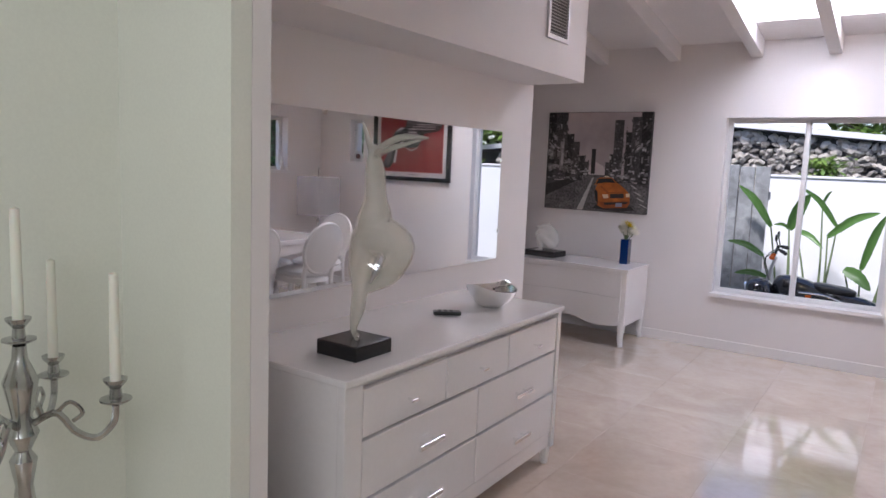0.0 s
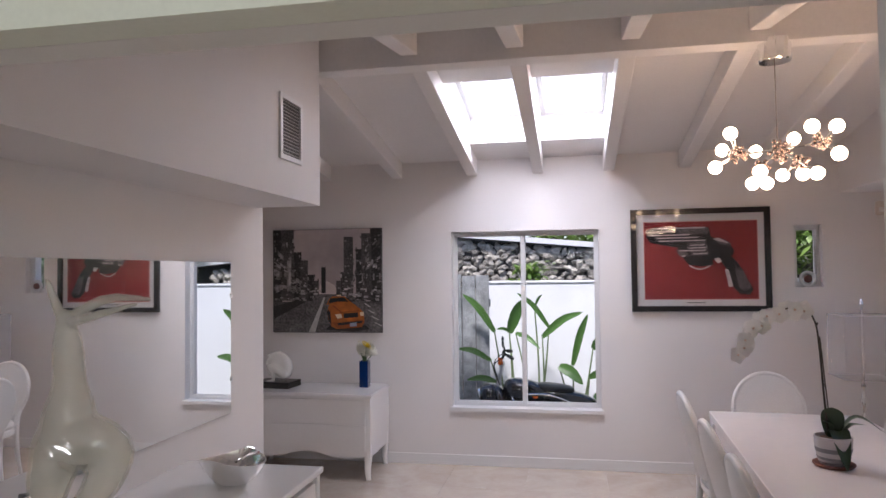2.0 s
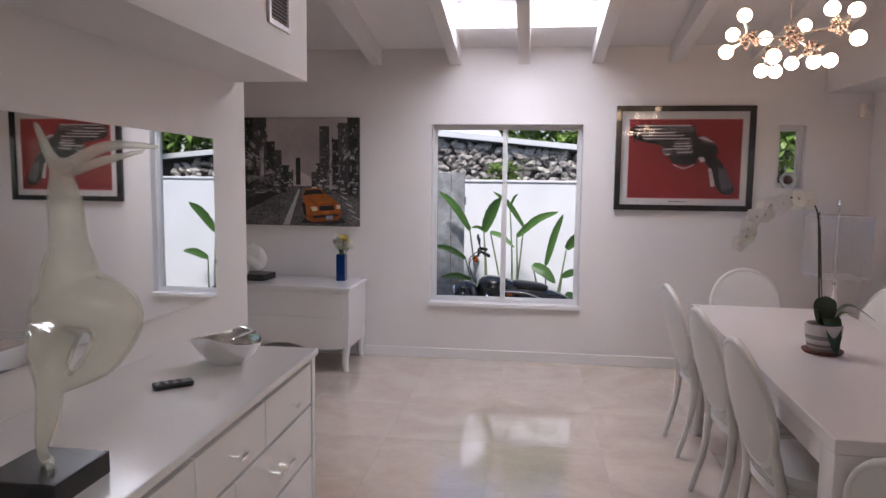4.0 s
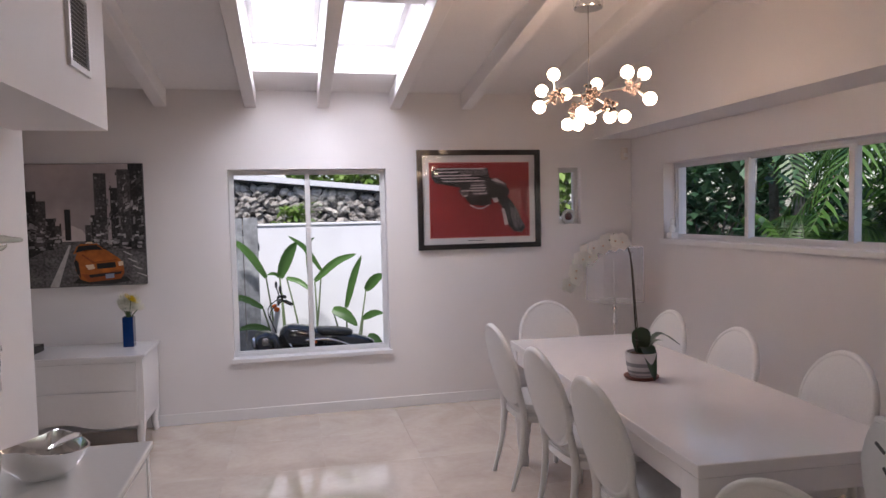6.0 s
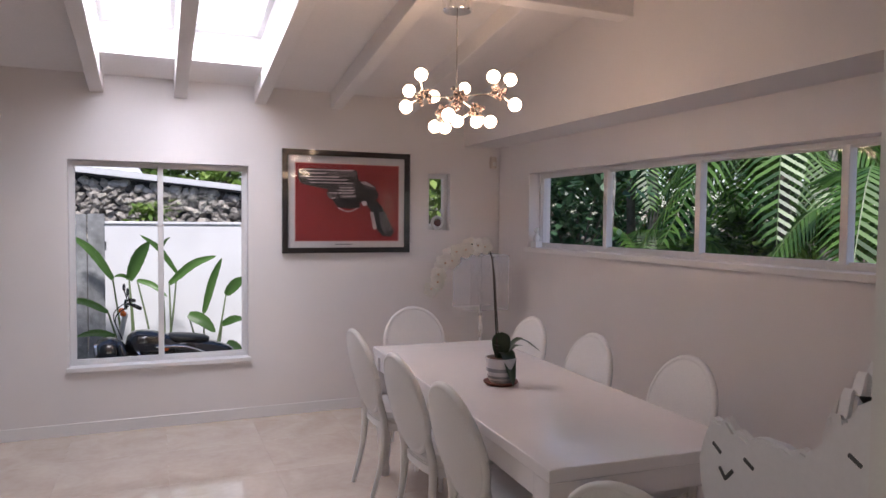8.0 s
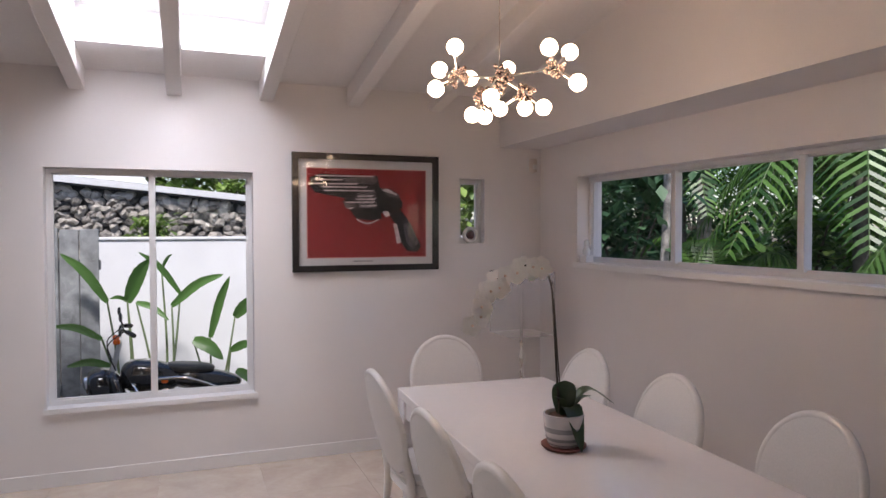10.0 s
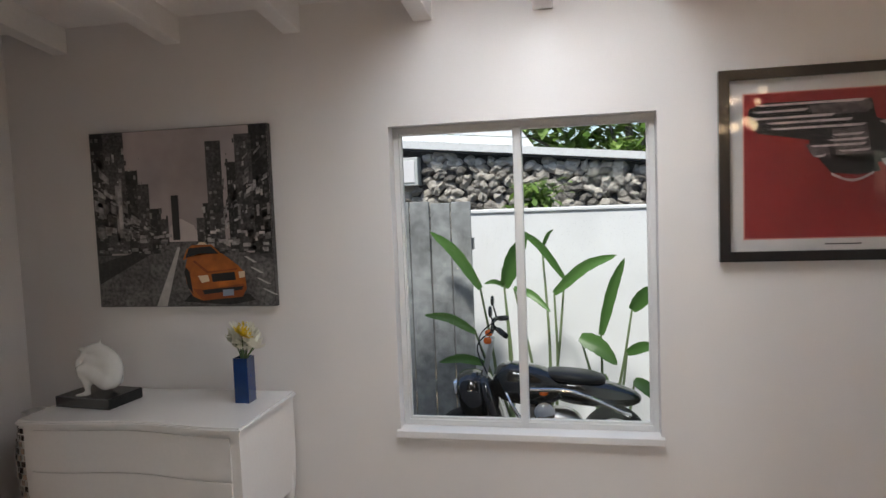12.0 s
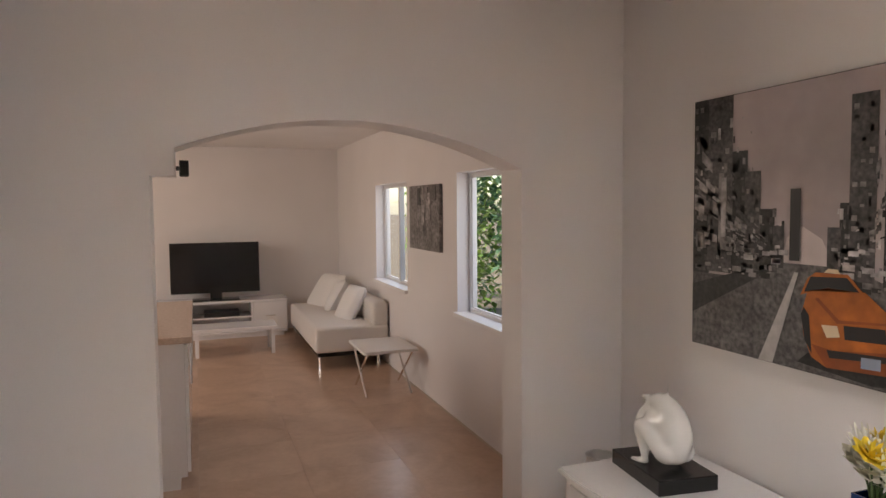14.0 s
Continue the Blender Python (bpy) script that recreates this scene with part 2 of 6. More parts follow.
def beam(x, near):
    w, h = 0.09, 0.13
    if near:
        pts = [(YN, PEAK + SLOPE * (YN - RIDGE_Y)), (RIDGE_Y - 0.06, PEAK - SLOPE * 0.06)]
    else:
        pts = [(0.0, EAVE), (RIDGE_Y + 0.06, PEAK - SLOPE * 0.06)]
    bm = slab([(pts[0][0], pts[0][1] - h), (pts[1][0], pts[1][1] - h), (pts[1][0], pts[1][1] + 0.01), (pts[0][0], pts[0][1] + 0.01)], w, "x")
    bmesh.ops.bevel(bm, geom=bm.edges[:], offset=0.004, segments=1, affect="EDGES")
    moved(bm, pose(x - w / 2, 0, 0))
    tagged(part("ceiling_beam", bm, CEIL), "white painted wooden ceiling beam", "beam", "ceiling beams", "structure")


for bx in (-1.75, -1.1, -0.46, 0.19, 0.74, 1.31, 1.90, 2.50):
    beam(bx, False)
    beam(bx, True)
structure("ridge_beam", box((XA, RIDGE_Y - 0.06, 2.68), (3.02, RIDGE_Y + 0.06, PEAK + 0.02), 0.005), CEIL, "white painted ridge beam", "beam")

# floors
GROUT = mat("cream_grout", (0.58, 0.48, 0.39), 0.6, grain=0.1, scale=60)
structure("floor", box((-9.0, -9.2, -0.12), (3.75, 0.04, -0.006)), GROUT, "cream grout bed under polished marble tiles", "floor")
structure("baseboard", box((XA, -0.014, 0.0), (XR, 0.0, 0.085), 0.003), TRIM, "white painted baseboard", "baseboard")
structure("baseboard_right", box((XR - 0.014, YN, 0.0), (XR, -0.014, 0.085), 0.003), TRIM, "white painted baseboard", "baseboard")


# ---- windows ----
def rect_frame(u0, u1, z0, z1, w, d0, d1, axis):
    """A picture-frame shape of bar width w in the wall plane."""
    return pierced(axis, d0, d1, u0, u1, z0, z1, ((u0 + w, u1 - w, z0 + w, z1 - w),))


def window(name, axis, d, u0, u1, z0, z1, posts, label, sill=0.0, side=1, w=0.026, post_w=0.04, sill_out=0.03):
    """A glazed opening: frame, upright posts, one pane a bay and a sill that juts into the room. d: plane of the glass."""
    root = tagged(new(name), label, "window", kind="structure")
    part("window_frame", rect_frame(u0 + 0.002, u1 - 0.002, z0 + 0.002, z1 - 0.002, w, d - 0.025, d + 0.03, axis), FRAME, root)
    edges = [u0 + w, *posts, u1 - w]
    at = (lambda a, b, c: (a, b, c)) if axis == "y" else (lambda a, b, c: (b, a, c))
    for p in posts:
        lo, hi = at(p - post_w / 2, d - 0.032, z0 + w), at(p + post_w / 2, d + 0.02, z1 - w)
        part("window_post", box([min(a, b) for a, b in zip(lo, hi)], [max(a, b) for a, b in zip(lo, hi)], 0.003, 1), FRAME, root)
    for a, b in zip(edges, edges[1:]):
        lo, hi = at(a, d - 0.003, z0 + w), at(b, d + 0.003, z1 - w)
        pane = part("pane", box([min(p, q) for p, q in zip(lo, hi)], [max(p, q) for p, q in zip(lo, hi)]), GLASS, root, "clear glass pane")
        pane.visible_shadow = False
        # sliding sash bars round the pane
        part("sash", rect_frame(a + 0.001, b - 0.001, z0 + w + 0.001, z1 - w - 0.001, 0.012, d - 0.012, d + 0.012, axis), FRAME, root)
    if sill:
        lo, hi = at(u0 - 0.015, -sill_out * side + (0 if axis == "y" else XR), z0 - sill), at(u1 + 0.015, d - 0.03 * side, z0 + 0.002)
        part("window_sill", box([min(p, q) for p, q in zip(lo, hi)], [max(p, q) for p, q in zip(lo, hi)], 0.004), TRIM, root, "white marble sill")
    return root


window("window_1", "y", 0.10, *WIN, (0.60,), "large two-pane sliding window in a white frame", sill=0.03)
window("window_2", "y", 0.085, *NICHE, (), "narrow slit window in a white reveal")
window("window_3", "x", XR + 0.12, *RIB, (-3.235, -2.317, -1.43), "long ribbon window with white frames", sill=0.035)
window("window_4", "y", 0.16, *LIV_WINS[0], (-3.50,), "two-pane living room window in a white frame", sill=0.03, sill_out=-0.005)
window("window_5", "y", 0.16, *LIV_WINS[1], (-6.12,), "two-pane living room window in a white frame", sill=0.03, sill_out=-0.005)

# skylights: white shafts up to frosted panes
ACRYLIC = bpy.data.materials.new("white_acrylic_dome")
ACRYLIC.use_nodes = True
an = ACRYLIC.node_tree
an.nodes.remove(an.nodes["Principled BSDF"])
tr, tp, mx = an.nodes.new("ShaderNodeBsdfTranslucent"), an.nodes.new("ShaderNodeBsdfTransparent"), an.nodes.new("ShaderNodeMixShader")
tr.inputs[0].default_value, mx.inputs[0].default_value = (0.95, 0.95, 0.95, 1), 0.25
for a, k in ((tr, 1), (tp, 2)):
    an.links.new(a.outputs[0], mx.inputs[k])
an.links.new(mx.outputs[0], an.nodes["Material Output"].inputs[0])
for x0, x1, y0, y1 in SKY_HOLES:
    sk = tagged(new("skylight"), "skylight with a deep white shaft and a frosted pane", "skylight", "skylights", "structure")
    zc = lambda y: EAVE - SLOPE * y
    shaft = pierced("z", 0.0, 0.115, x0 - 0.02, x1 + 0.02, y0 - 0.02, y1 + 0.02, ((x0, x1, y0, y1),))
    for v in shaft.verts:
        v.co.z += zc(v.co.y) + 0.121
    part("shaft", shaft, TRIM, sk)
    fr = pierced("z", 0.0, 0.03, x0, x1, y0, y1, ((x0 + 0.035, x1 - 0.035, y0 + 0.035, y1 - 0.035),))
    for v in fr.verts:
        v.co.z += zc(v.co.y) + 0.20
    part("skylight_frame", fr, FRAME, sk)
    pn = box((x0 + 0.03, y0 + 0.03, 0), (x1 - 0.03, y1 - 0.03, 0.006))
    for v in pn.verts:
        v.co.z += zc(v.co.y) + 0.233
    p = part("pane", pn, ACRYLIC, sk, "frosted white skylight pane")


# ---- dresser wall ----
def dresser():
    L, D, H = 1.56, 0.595, 0.805
    d = thing("dresser", pose(-0.63, -2.98, 0), "white lacquered dresser with seven drawers and chrome pulls", "dresser")
    part("top", box((-0.005, -L - 0.01, H - 0.025), (D + 0.012, 0.01, H), 0.006), LACQUER, d)
    body = join(box((0, -L, 0.09), (D - 0.03, 0, H - 0.026)), box((D - 0.03, -L, 0.09), (D, -L + 0.085, H - 0.026), 0.003), box((D - 0.03, -0.035, 0.09), (D, 0, H - 0.026), 0.003))
    part("body", body, LACQUER, d)
    part("apron", box((D - 0.04, -L + 0.086, 0.095), (D - 0.012, -0.036, 0.165), 0.003), LACQUER, d)
    for x, y in ((0.03, -L + 0.03), (0.03, -0.03), (D - 0.035, -L + 0.04), (D - 0.035, -0.03)):
        part("leg", lathe([(0.017, 0), (0.022, 0.03), (0.028, 0.092)], 8, pose(x, y, 0)), LACQUER, d)
    y0, y1 = -L + 0.088, -0.038
    rows = [(0.592, 0.752, 3), (0.382, 0.580, 2), (0.172, 0.370, 2)]
    for za, zb, n in rows:
        w = (y1 - y0) / n
        for k in range(n):
            a, b = y0 + k * w + 0.004, y0 + (k + 1) * w - 0.004
            dr = part("drawer", box((D - 0.028, a, za), (D - 0.004, b, zb), 0.004), LACQUER, d)
            c, z = (a + b) / 2, (za + zb) / 2 - 0.01
            if n == 3:
                knob = join(sweep([(D - 0.005, c, z), (D + 0.022, c, z)], 0.005, 8), box((D + 0.018, c - 0.020, z - 0.006), (D + 0.030, c + 0.020, z + 0.006), 0.003))
                part("knob", knob, CHROME, dr, "chrome knob")
            else:
                pull = join(*[sweep([(D - 0.005, c + s * 0.035, z), (D + 0.022, c + s * 0.035, z)], 0.006, 8) for s in (-1, 1)],
                            box((D + 0.016, c - 0.075, z - 0.010), (D + 0.030, c + 0.075, z + 0.010), 0.004))
                part("handle", pull, CHROME, dr, "chrome bar handle")
    return d


dresser()

mirror = thing("wall_mirror", pose(XL, -3.495, 1.303), "frameless rectangular wall mirror above the dresser", "mirror")
part("backing", box((0.0, -0.868, -0.360), (0.006, 0.868, 0.360)), STEEL, mirror)
part("mirror_glass", box((0.0065, -0.870, -0.362), (0.012, 0.870, 0.362), 0.0015, 1), MIRROR, mirror, "bevelled mirror glass")
for sy in (-1, 1):
    for z in (-0.2, 0.2):
        part("clip", box((0.004, sy * 0.871 - 0.006, z - 0.012), (0.017, sy * 0.871 + 0.006, z + 0.012), 0.002, 1), CHROME, mirror)

RESIN = mat("pale_resin", (0.84, 0.82, 0.74), 0.10, grain=0.04, scale=14, Coat_Weight=0.6, Coat_Roughness=0.14)
rs = RESIN.node_tree
seep, blend = rs.nodes.new("ShaderNodeBsdfTransparent"), rs.nodes.new("ShaderNodeMixShader")
seep.inputs[0].default_value, blend.inputs[0].default_value = (0.93, 0.92, 0.88, 1), 0.32
rs.links.new(seep.outputs[0], blend.inputs[1])
rs.links.new(rs.nodes["Principled BSDF"].outputs[0], blend.inputs[2])
rs.links.new(blend.outputs[0], rs.nodes["Material Output"].inputs[0])
PORCELAIN = mat("white_glazed_ceramic", (0.80, 0.79, 0.77), 0.15, grain=0.02, scale=20, Coat_Weight=0.5, Coat_Roughness=0.05)


def statue(name, limbs, base, m, label, stone, voxel=0.0065):
    """A smooth abstract figure fused from tapering limbs, on a stone block, all one mesh."""
    body = None
    for pts, radii in limbs:
        n = 18
        cp = curve_points(pts, n)
        rr = [v.x for v in curve_points([(r, 0, 0) for r in radii], n)]
        limb = sweep(cp, rr, 14)
        for p, r in ((cp[0], rr[0]), (cp[-1], rr[-1])):
            ball = bmesh.new()
            bmesh.ops.create_icosphere(ball, subdivisions=2, radius=r, matrix=Matrix.Translation(p))
            limb = join(limb, ball)
        body = limb if body is None else join(body, limb)
    tmp = bpy.data.meshes.new("tmp_body")
    body.to_mesh(tmp)
    body.free()
    ob = new("tmp_body", tmp)
    re = ob.modifiers.new("fuse", "REMESH")
    re.mode, re.voxel_size = "VOXEL", voxel
    sm = ob.modifiers.new("soften", "SMOOTH")
    sm.factor, sm.iterations = 0.6, 8
    fused = bpy.data.meshes.new_from_object(ob.evaluated_get(bpy.context.evaluated_depsgraph_get()))
    bpy.data.objects.remove(ob)
    bm = bmesh.new()
    bm.from_mesh(fused)
    n_body = len(bm.faces)
    block = bpy.data.meshes.new("tmp_block")
    bb = box(*base, 0.004)
    bb.to_mesh(block)
    bb.free()
    bm.from_mesh(block)
    bm.faces.ensure_lookup_table()
    for i, f in enumerate(bm.faces):
        f.material_index = int(i >= n_body)
        f.smooth = i < n_body
    ob = part(name, bm, stone)
    ob.data.materials.append(BLACK)
    ob.matrix_world = m
    return tagged(ob, label, "sculpture")


# the tall figure: u runs across, z up
statue("sculpture", [
    ([(-0.005, 0, 0.062), (-0.017, 0, 0.10), (0.0, 0, 0.17), (0.01, 0, 0.25), (0.015, 0, 0.34), (0.045, 0, 0.44)], (0.013, 0.015, 0.027, 0.031, 0.050, 0.066)),
    ([(0.03, -0.035, 0.072), (0.0, 0, 0.070)], (0.012, 0.015)),
    ([(0.05, 0, 0.45), (0.12, 0, 0.455), (0.175, 0.01, 0.42), (0.13, 0.01, 0.32), (0.045, 0, 0.25)], (0.066, 0.070, 0.054, 0.040, 0.014)),
    ([(0.055, 0, 0.45), (0.07, 0, 0.53), (0.07, 0, 0.60), (0.065, 0, 0.69), (0.055, 0, 0.77)], (0.064, 0.060, 0.040, 0.036, 0.018)),
    ([(0.06, 0, 0.76), (0.16, 0.01, 0.81), (0.275, 0.01, 0.81)], (0.016, 0.014, 0.008)),
    ([(0.06, 0, 0.745), (0.16, -0.04, 0.77), (0.265, -0.02, 0.80)], (0.015, 0.013, 0.007)),
    ([(0.055, 0, 0.75), (0.03, 0, 0.80), (0.005, 0, 0.86)], (0.016, 0.013, 0.008)),
], ((-0.10, -0.10, 0.005), (0.085, 0.095, 0.062)), pose(-0.217, -4.285, 0.8005) @ Matrix.Diagonal((0.97, 0.97, 0.925, 1)), "tall abstract pale resin dancer on a black block", RESIN)

remote = thing("remote_control", pose(-0.33, -3.553, 0.805, 0, 0, -50), "small black remote control lying on the dresser", "remote control")
part("body", box((-0.024, -0.062, 0.001), (0.024, 0.062, 0.018), 0.006), mat("black_plastic", (0.015, 0.015, 0.016), 0.35), remote)
for k in range(6):
    part("button", box((-0.015 + 0.02 * (k % 2), -0.04 + 0.026 * (k // 2), 0.0175), (-0.003 + 0.02 * (k % 2), -0.026 + 0.026 * (k // 2), 0.0205), 0.001, 1), mat("grey_rubber", (0.09, 0.09, 0.095), 0.6), remote)

bowl = thing("bowl", pose(-0.285, -3.25, 0.805), "polished silver bowl with a flared leaf-shaped rim", "bowl")
bm = lathe([(0.0, 0.002), (0.035, 0.0), (0.055, 0.010), (0.085, 0.045), (0.098, 0.085), (0.094, 0.087), (0.080, 0.050), (0.05, 0.017), (0.0, 0.012)], 40)
for v in bm.verts:
    a = math.atan2(v.co.y, v.co.x)
    lift = (math.hypot(v.co.x, v.co.y) / 0.098) ** 3
    v.co.x *= 1.18
    v.co.y *= 1.18
    v.co.x += 0.02 * lift * math.cos(3 * a)
    v.co.z += 0.030 * lift * math.cos(a - 1.3) ** 2
part("shell", bm, CHROME, bowl, smooth=True)
bm = bmesh.new()
grid = []
for i in range(13):
    s = i / 12
    half = 0.052 * math.sin(math.pi * min(1, 0.06 + 0.94 * s)) ** 0.8
    grid.append([bm.verts.new((0.055 + 0.13 * (s - 0.35) * 0.75, -0.01 + 2 * half * (j / 6 - 0.5), 0.085 + 0.055 * s + 0.014 * abs(j / 6 - 0.5) - 0.02 * s * s)) for j in range(7)])
for a, b in zip(grid, grid[1:]):
    for i in range(6):
        bm.faces.new((a[i], a[i + 1], b[i + 1], b[i]))
ext = bmesh.ops.extrude_face_region(bm, geom=bm.faces[:])
for v in [g for g in ext["geom"] if isinstance(g, bmesh.types.BMVert)]:
    v.co.z -= 0.003
bmesh.ops.recalc_face_normals(bm, faces=bm.faces[:])
part("leaf_flap", bm, CHROME, bowl, "beaten silver leaf on the rim", smooth=True)
for k, (x, y) in enumerate(((-0.02, 0.01), (0.022, -0.012), (0.0, 0.034))):
    nut = thing("decor_ball", pose(-0.285 + x, -3.25 + y, 0.805 + 0.034), "small dark woven decor ball in the bowl", "ornament", "bowl filling")
    b = bmesh.new()
    bmesh.ops.create_icosphere(b, subdivisions=3, radius=0.022)
    part("ball", b, mat("dark_woven", (0.03, 0.025, 0.022), 0.6, grain=0.5, scale=200), nut, smooth=True)

vent = thing("air_vent", pose(-0.272, -2.72, 2.275), "white metal air vent with grey slats on the bulkhead", "vent")
part("vent_frame", rect_frame(-0.125, 0.125, -0.15, 0.15, 0.022, 0.0, 0.012, "x"), TRIM, vent)
# flat plate in place of the duct, its shade put into the colour
part("backing", box((0.0005, -0.104, -0.129), (0.002, 0.104, 0.129)), mat("duct_shade", (0.18, 0.17, 0.17), 0.8), vent)
for k in range(16):
    part("slat", moved(box((-0.006, -0.103, -0.0012), (0.006, 0.103, 0.0012)), pose(0.008, 0, -0.118 + 0.0157 * k, 0, 40, 0)), mat("grey_enamel", (0.50, 0.48, 0.47), 0.5), vent)

spot = thing("spot_light", pose(-0.272, -2.92, 2.70), "small white adjustable spot fixed on the bulkhead", "lamp")
part("bracket", box((0, -0.03, -0.03), (0.02, 0.03, 0.03), 0.004), TRIM, spot)
part("head", lathe([(0.0, -0.03), (0.03, -0.03), (0.026, 0.03), (0.0, 0.035)], 16, pose(0.06, 0, 0, 0, 60, 0)), TRIM, spot)


# ---- bombe chest ----
def commode():
    W, D, H = 1.08, 0.515, 0.665
    c = thing("chest_of_drawers", pose(-1.63, -0.02, 0), "white painted bombe chest with curved front and cabriole legs", "chest")

    def front(u):      # serpentine front edge at a place along the width, 0 to 1
        return -D + 0.022 * math.cos((2 * u - 1) * math.pi * 1.25) - 0.012 * u

    n = 32
    line = [(W * i / n, front(i / n)) for i in range(n + 1)]
    top = [(-0.02, 0.0)] + [(-0.02 + (W + 0.04) * i / n, front(i / n) - 0.025) for i in range(n + 1)] + [(W + 0.02, 0.0)]
    bm = slab(top, 0.028, "z")
    bmesh.ops.bevel(bm, geom=[e for e in bm.edges if abs(e.verts[0].co.z - e.verts[1].co.z) < 1e-5], offset=0.008, segments=2, affect="EDGES")
    part("top", moved(bm, pose(0, 0, H - 0.028)), LACQUER, c, smooth=True)

    def swell(t):      # belly of the sides and front by height, 0 at the hem to 1 at the top
        return 0.004 * math.sin(math.pi * t) - 0.006 * (1 - t) ** 3

    def shell(t0, t1, rows, u0=0.0, u1=1.0, proud=0.0, hem=False, sides=True):
        bm = bmesh.new()
        grid = []
        us = [u0 + (u1 - u0) * i / n for i in range(n + 1)]
        for r in range(rows + 1):
            t = t0 + (t1 - t0) * r / rows
            row = []
            pts = ([(0.0, 0.0)] if sides else []) + [(W * u, front(u)) for u in us] + ([(W, 0.0)] if sides else [])
            for i, (x, y) in enumerate(pts):
                u = x / W
                s = swell(t) + proud
                xx = x + (u - 0.5) * 2 * s
                yy = y - s if y < -0.01 else y
                zz = 0.19 + (H - 0.028 - 0.19) * t
                if hem and r == 0:
                    zz -= 0.03 * abs(2 * u - 1) ** 2 - 0.018 * math.cos((2 * u - 1) * 2 * math.pi)
                row.append(bm.verts.new((xx, yy, zz)))
            grid.append(row)
        for a, b in zip(grid, grid[1:]):
            for i in range(len(a) - 1):
                bm.faces.new((a[i], a[i + 1], b[i + 1], b[i]))
        return bm

    part("body", shell(0.0, 1.0, 14, hem=True), LACQUER, c, smooth=True)
    for t0, t1 in ((0.10, 0.52), (0.545, 0.955)):
        bm = shell(t0, t1, 8, 0.045, 0.955, proud=0.009, sides=False)
        ext = bmesh.ops.extrude_face_region(bm, geom=bm.faces[:])
        for v in [g for g in ext["geom"] if isinstance(g, bmesh.types.BMVert)]:
            v.co.y += 0.02
        bmesh.ops.recalc_face_normals(bm, faces=bm.faces[:])
        part("drawer", bm, LACQUER, c, smooth=True)
    for sx in (0, 1):
        for back in (0, 1):
            x0 = W if sx else 0.0
            out = 1 if sx else -1
            y0 = -0.03 if back else front(sx) + 0.01
            oy = 0.2 if back else -1
            pts = curve_points([(x0 - out * 0.036, y0 - oy * 0.03, 0.27), (x0 - out * 0.028, y0 - oy * 0.02, 0.17), (x0 - out * 0.034, y0 - oy * 0.026, 0.07), (x0 - out * 0.022, y0 - oy * 0.014, 0.0)], 14)
            part("leg", sweep(pts, [0.038 - 0.017 * (i / 14) ** 0.8 for i in range(15)], 10), LACQUER, c, smooth=True)
    return c


commode()
statue("crouching_sculpture", [
    ([(0.075, 0.0, 0.115), (0.085, 0, 0.17), (0.06, 0, 0.225), (0.0, 0, 0.255), (-0.05, -0.01, 0.25)], (0.050, 0.054, 0.048, 0.040, 0.026)),
    ([(0.06, 0, 0.20), (0.0, -0.01, 0.20), (-0.045, -0.01, 0.215)], (0.056, 0.054, 0.036)),
    ([(-0.05, -0.01, 0.252), (-0.075, -0.015, 0.262), (-0.10, -0.02, 0.258)], (0.020, 0.012, 0.008)),
    ([(0.075, -0.03, 0.115), (0.01, -0.055, 0.165), (-0.035, -0.065, 0.175)], (0.046, 0.036, 0.026)),
    ([(-0.035, -0.065, 0.175), (-0.005, -0.07, 0.115), (0.005, -0.07, 0.066)], (0.026, 0.021, 0.011)),
    ([(0.005, -0.068, 0.062), (-0.03, -0.085, 0.058), (-0.05, -0.092, 0.056)], (0.013, 0.011, 0.008)),
    ([(0.07, 0.035, 0.11), (0.0, 0.05, 0.115), (-0.085, 0.035, 0.105)], (0.042, 0.034, 0.026)),
    ([(-0.085, 0.035, 0.105), (-0.03, 0.045, 0.08), (0.04, 0.045, 0.066)], (0.024, 0.018, 0.010)),
    ([(-0.04, -0.02, 0.245), (-0.075, -0.045, 0.20), (-0.03, -0.085, 0.15)], (0.017, 0.014, 0.009)),
    ([(0.0, 0, 0.27), (0.03, 0, 0.31), (0.02, 0.005, 0.36)], (0.014, 0.006, 0.003)),
], ((-0.16, -0.11, 0.0), (0.16, 0.11, 0.052)), pose(-1.44, -0.28, 0.6655, 0, 0, -6), "white ceramic crouching figure on a black block", PORCELAIN, 0.007)

vase = thing("vase", pose(-0.70, -0.21, 0.6655), "square cobalt blue glass vase with white and yellow flowers", "vase")
bm = pierced("z", 0.0, 0.215, -0.036, 0.036, -0.036, 0.036, ((-0.032, 0.032, -0.032, 0.032),))
bm = join(bm, box((-0.0315, -0.0315, 0.0005), (0.0315, 0.0315, 0.02)))
part("glass", bm, mat("cobalt_glass", (0.005, 0.034, 0.15), 0.08, grain=0.1, scale=20, Coat_Weight=0.6), vase, "cobalt blue glass")
PETAL_W = mat("white_petal", (0.80, 0.78, 0.68), 0.6, grain=0.1, scale=60)
PETAL_Y = mat("yellow_petal", (0.75, 0.55, 0.04), 0.6, grain=0.15, scale=60)
STEM = mat("green_stem", (0.08, 0.14, 0.04), 0.5, grain=0.2, scale=50)


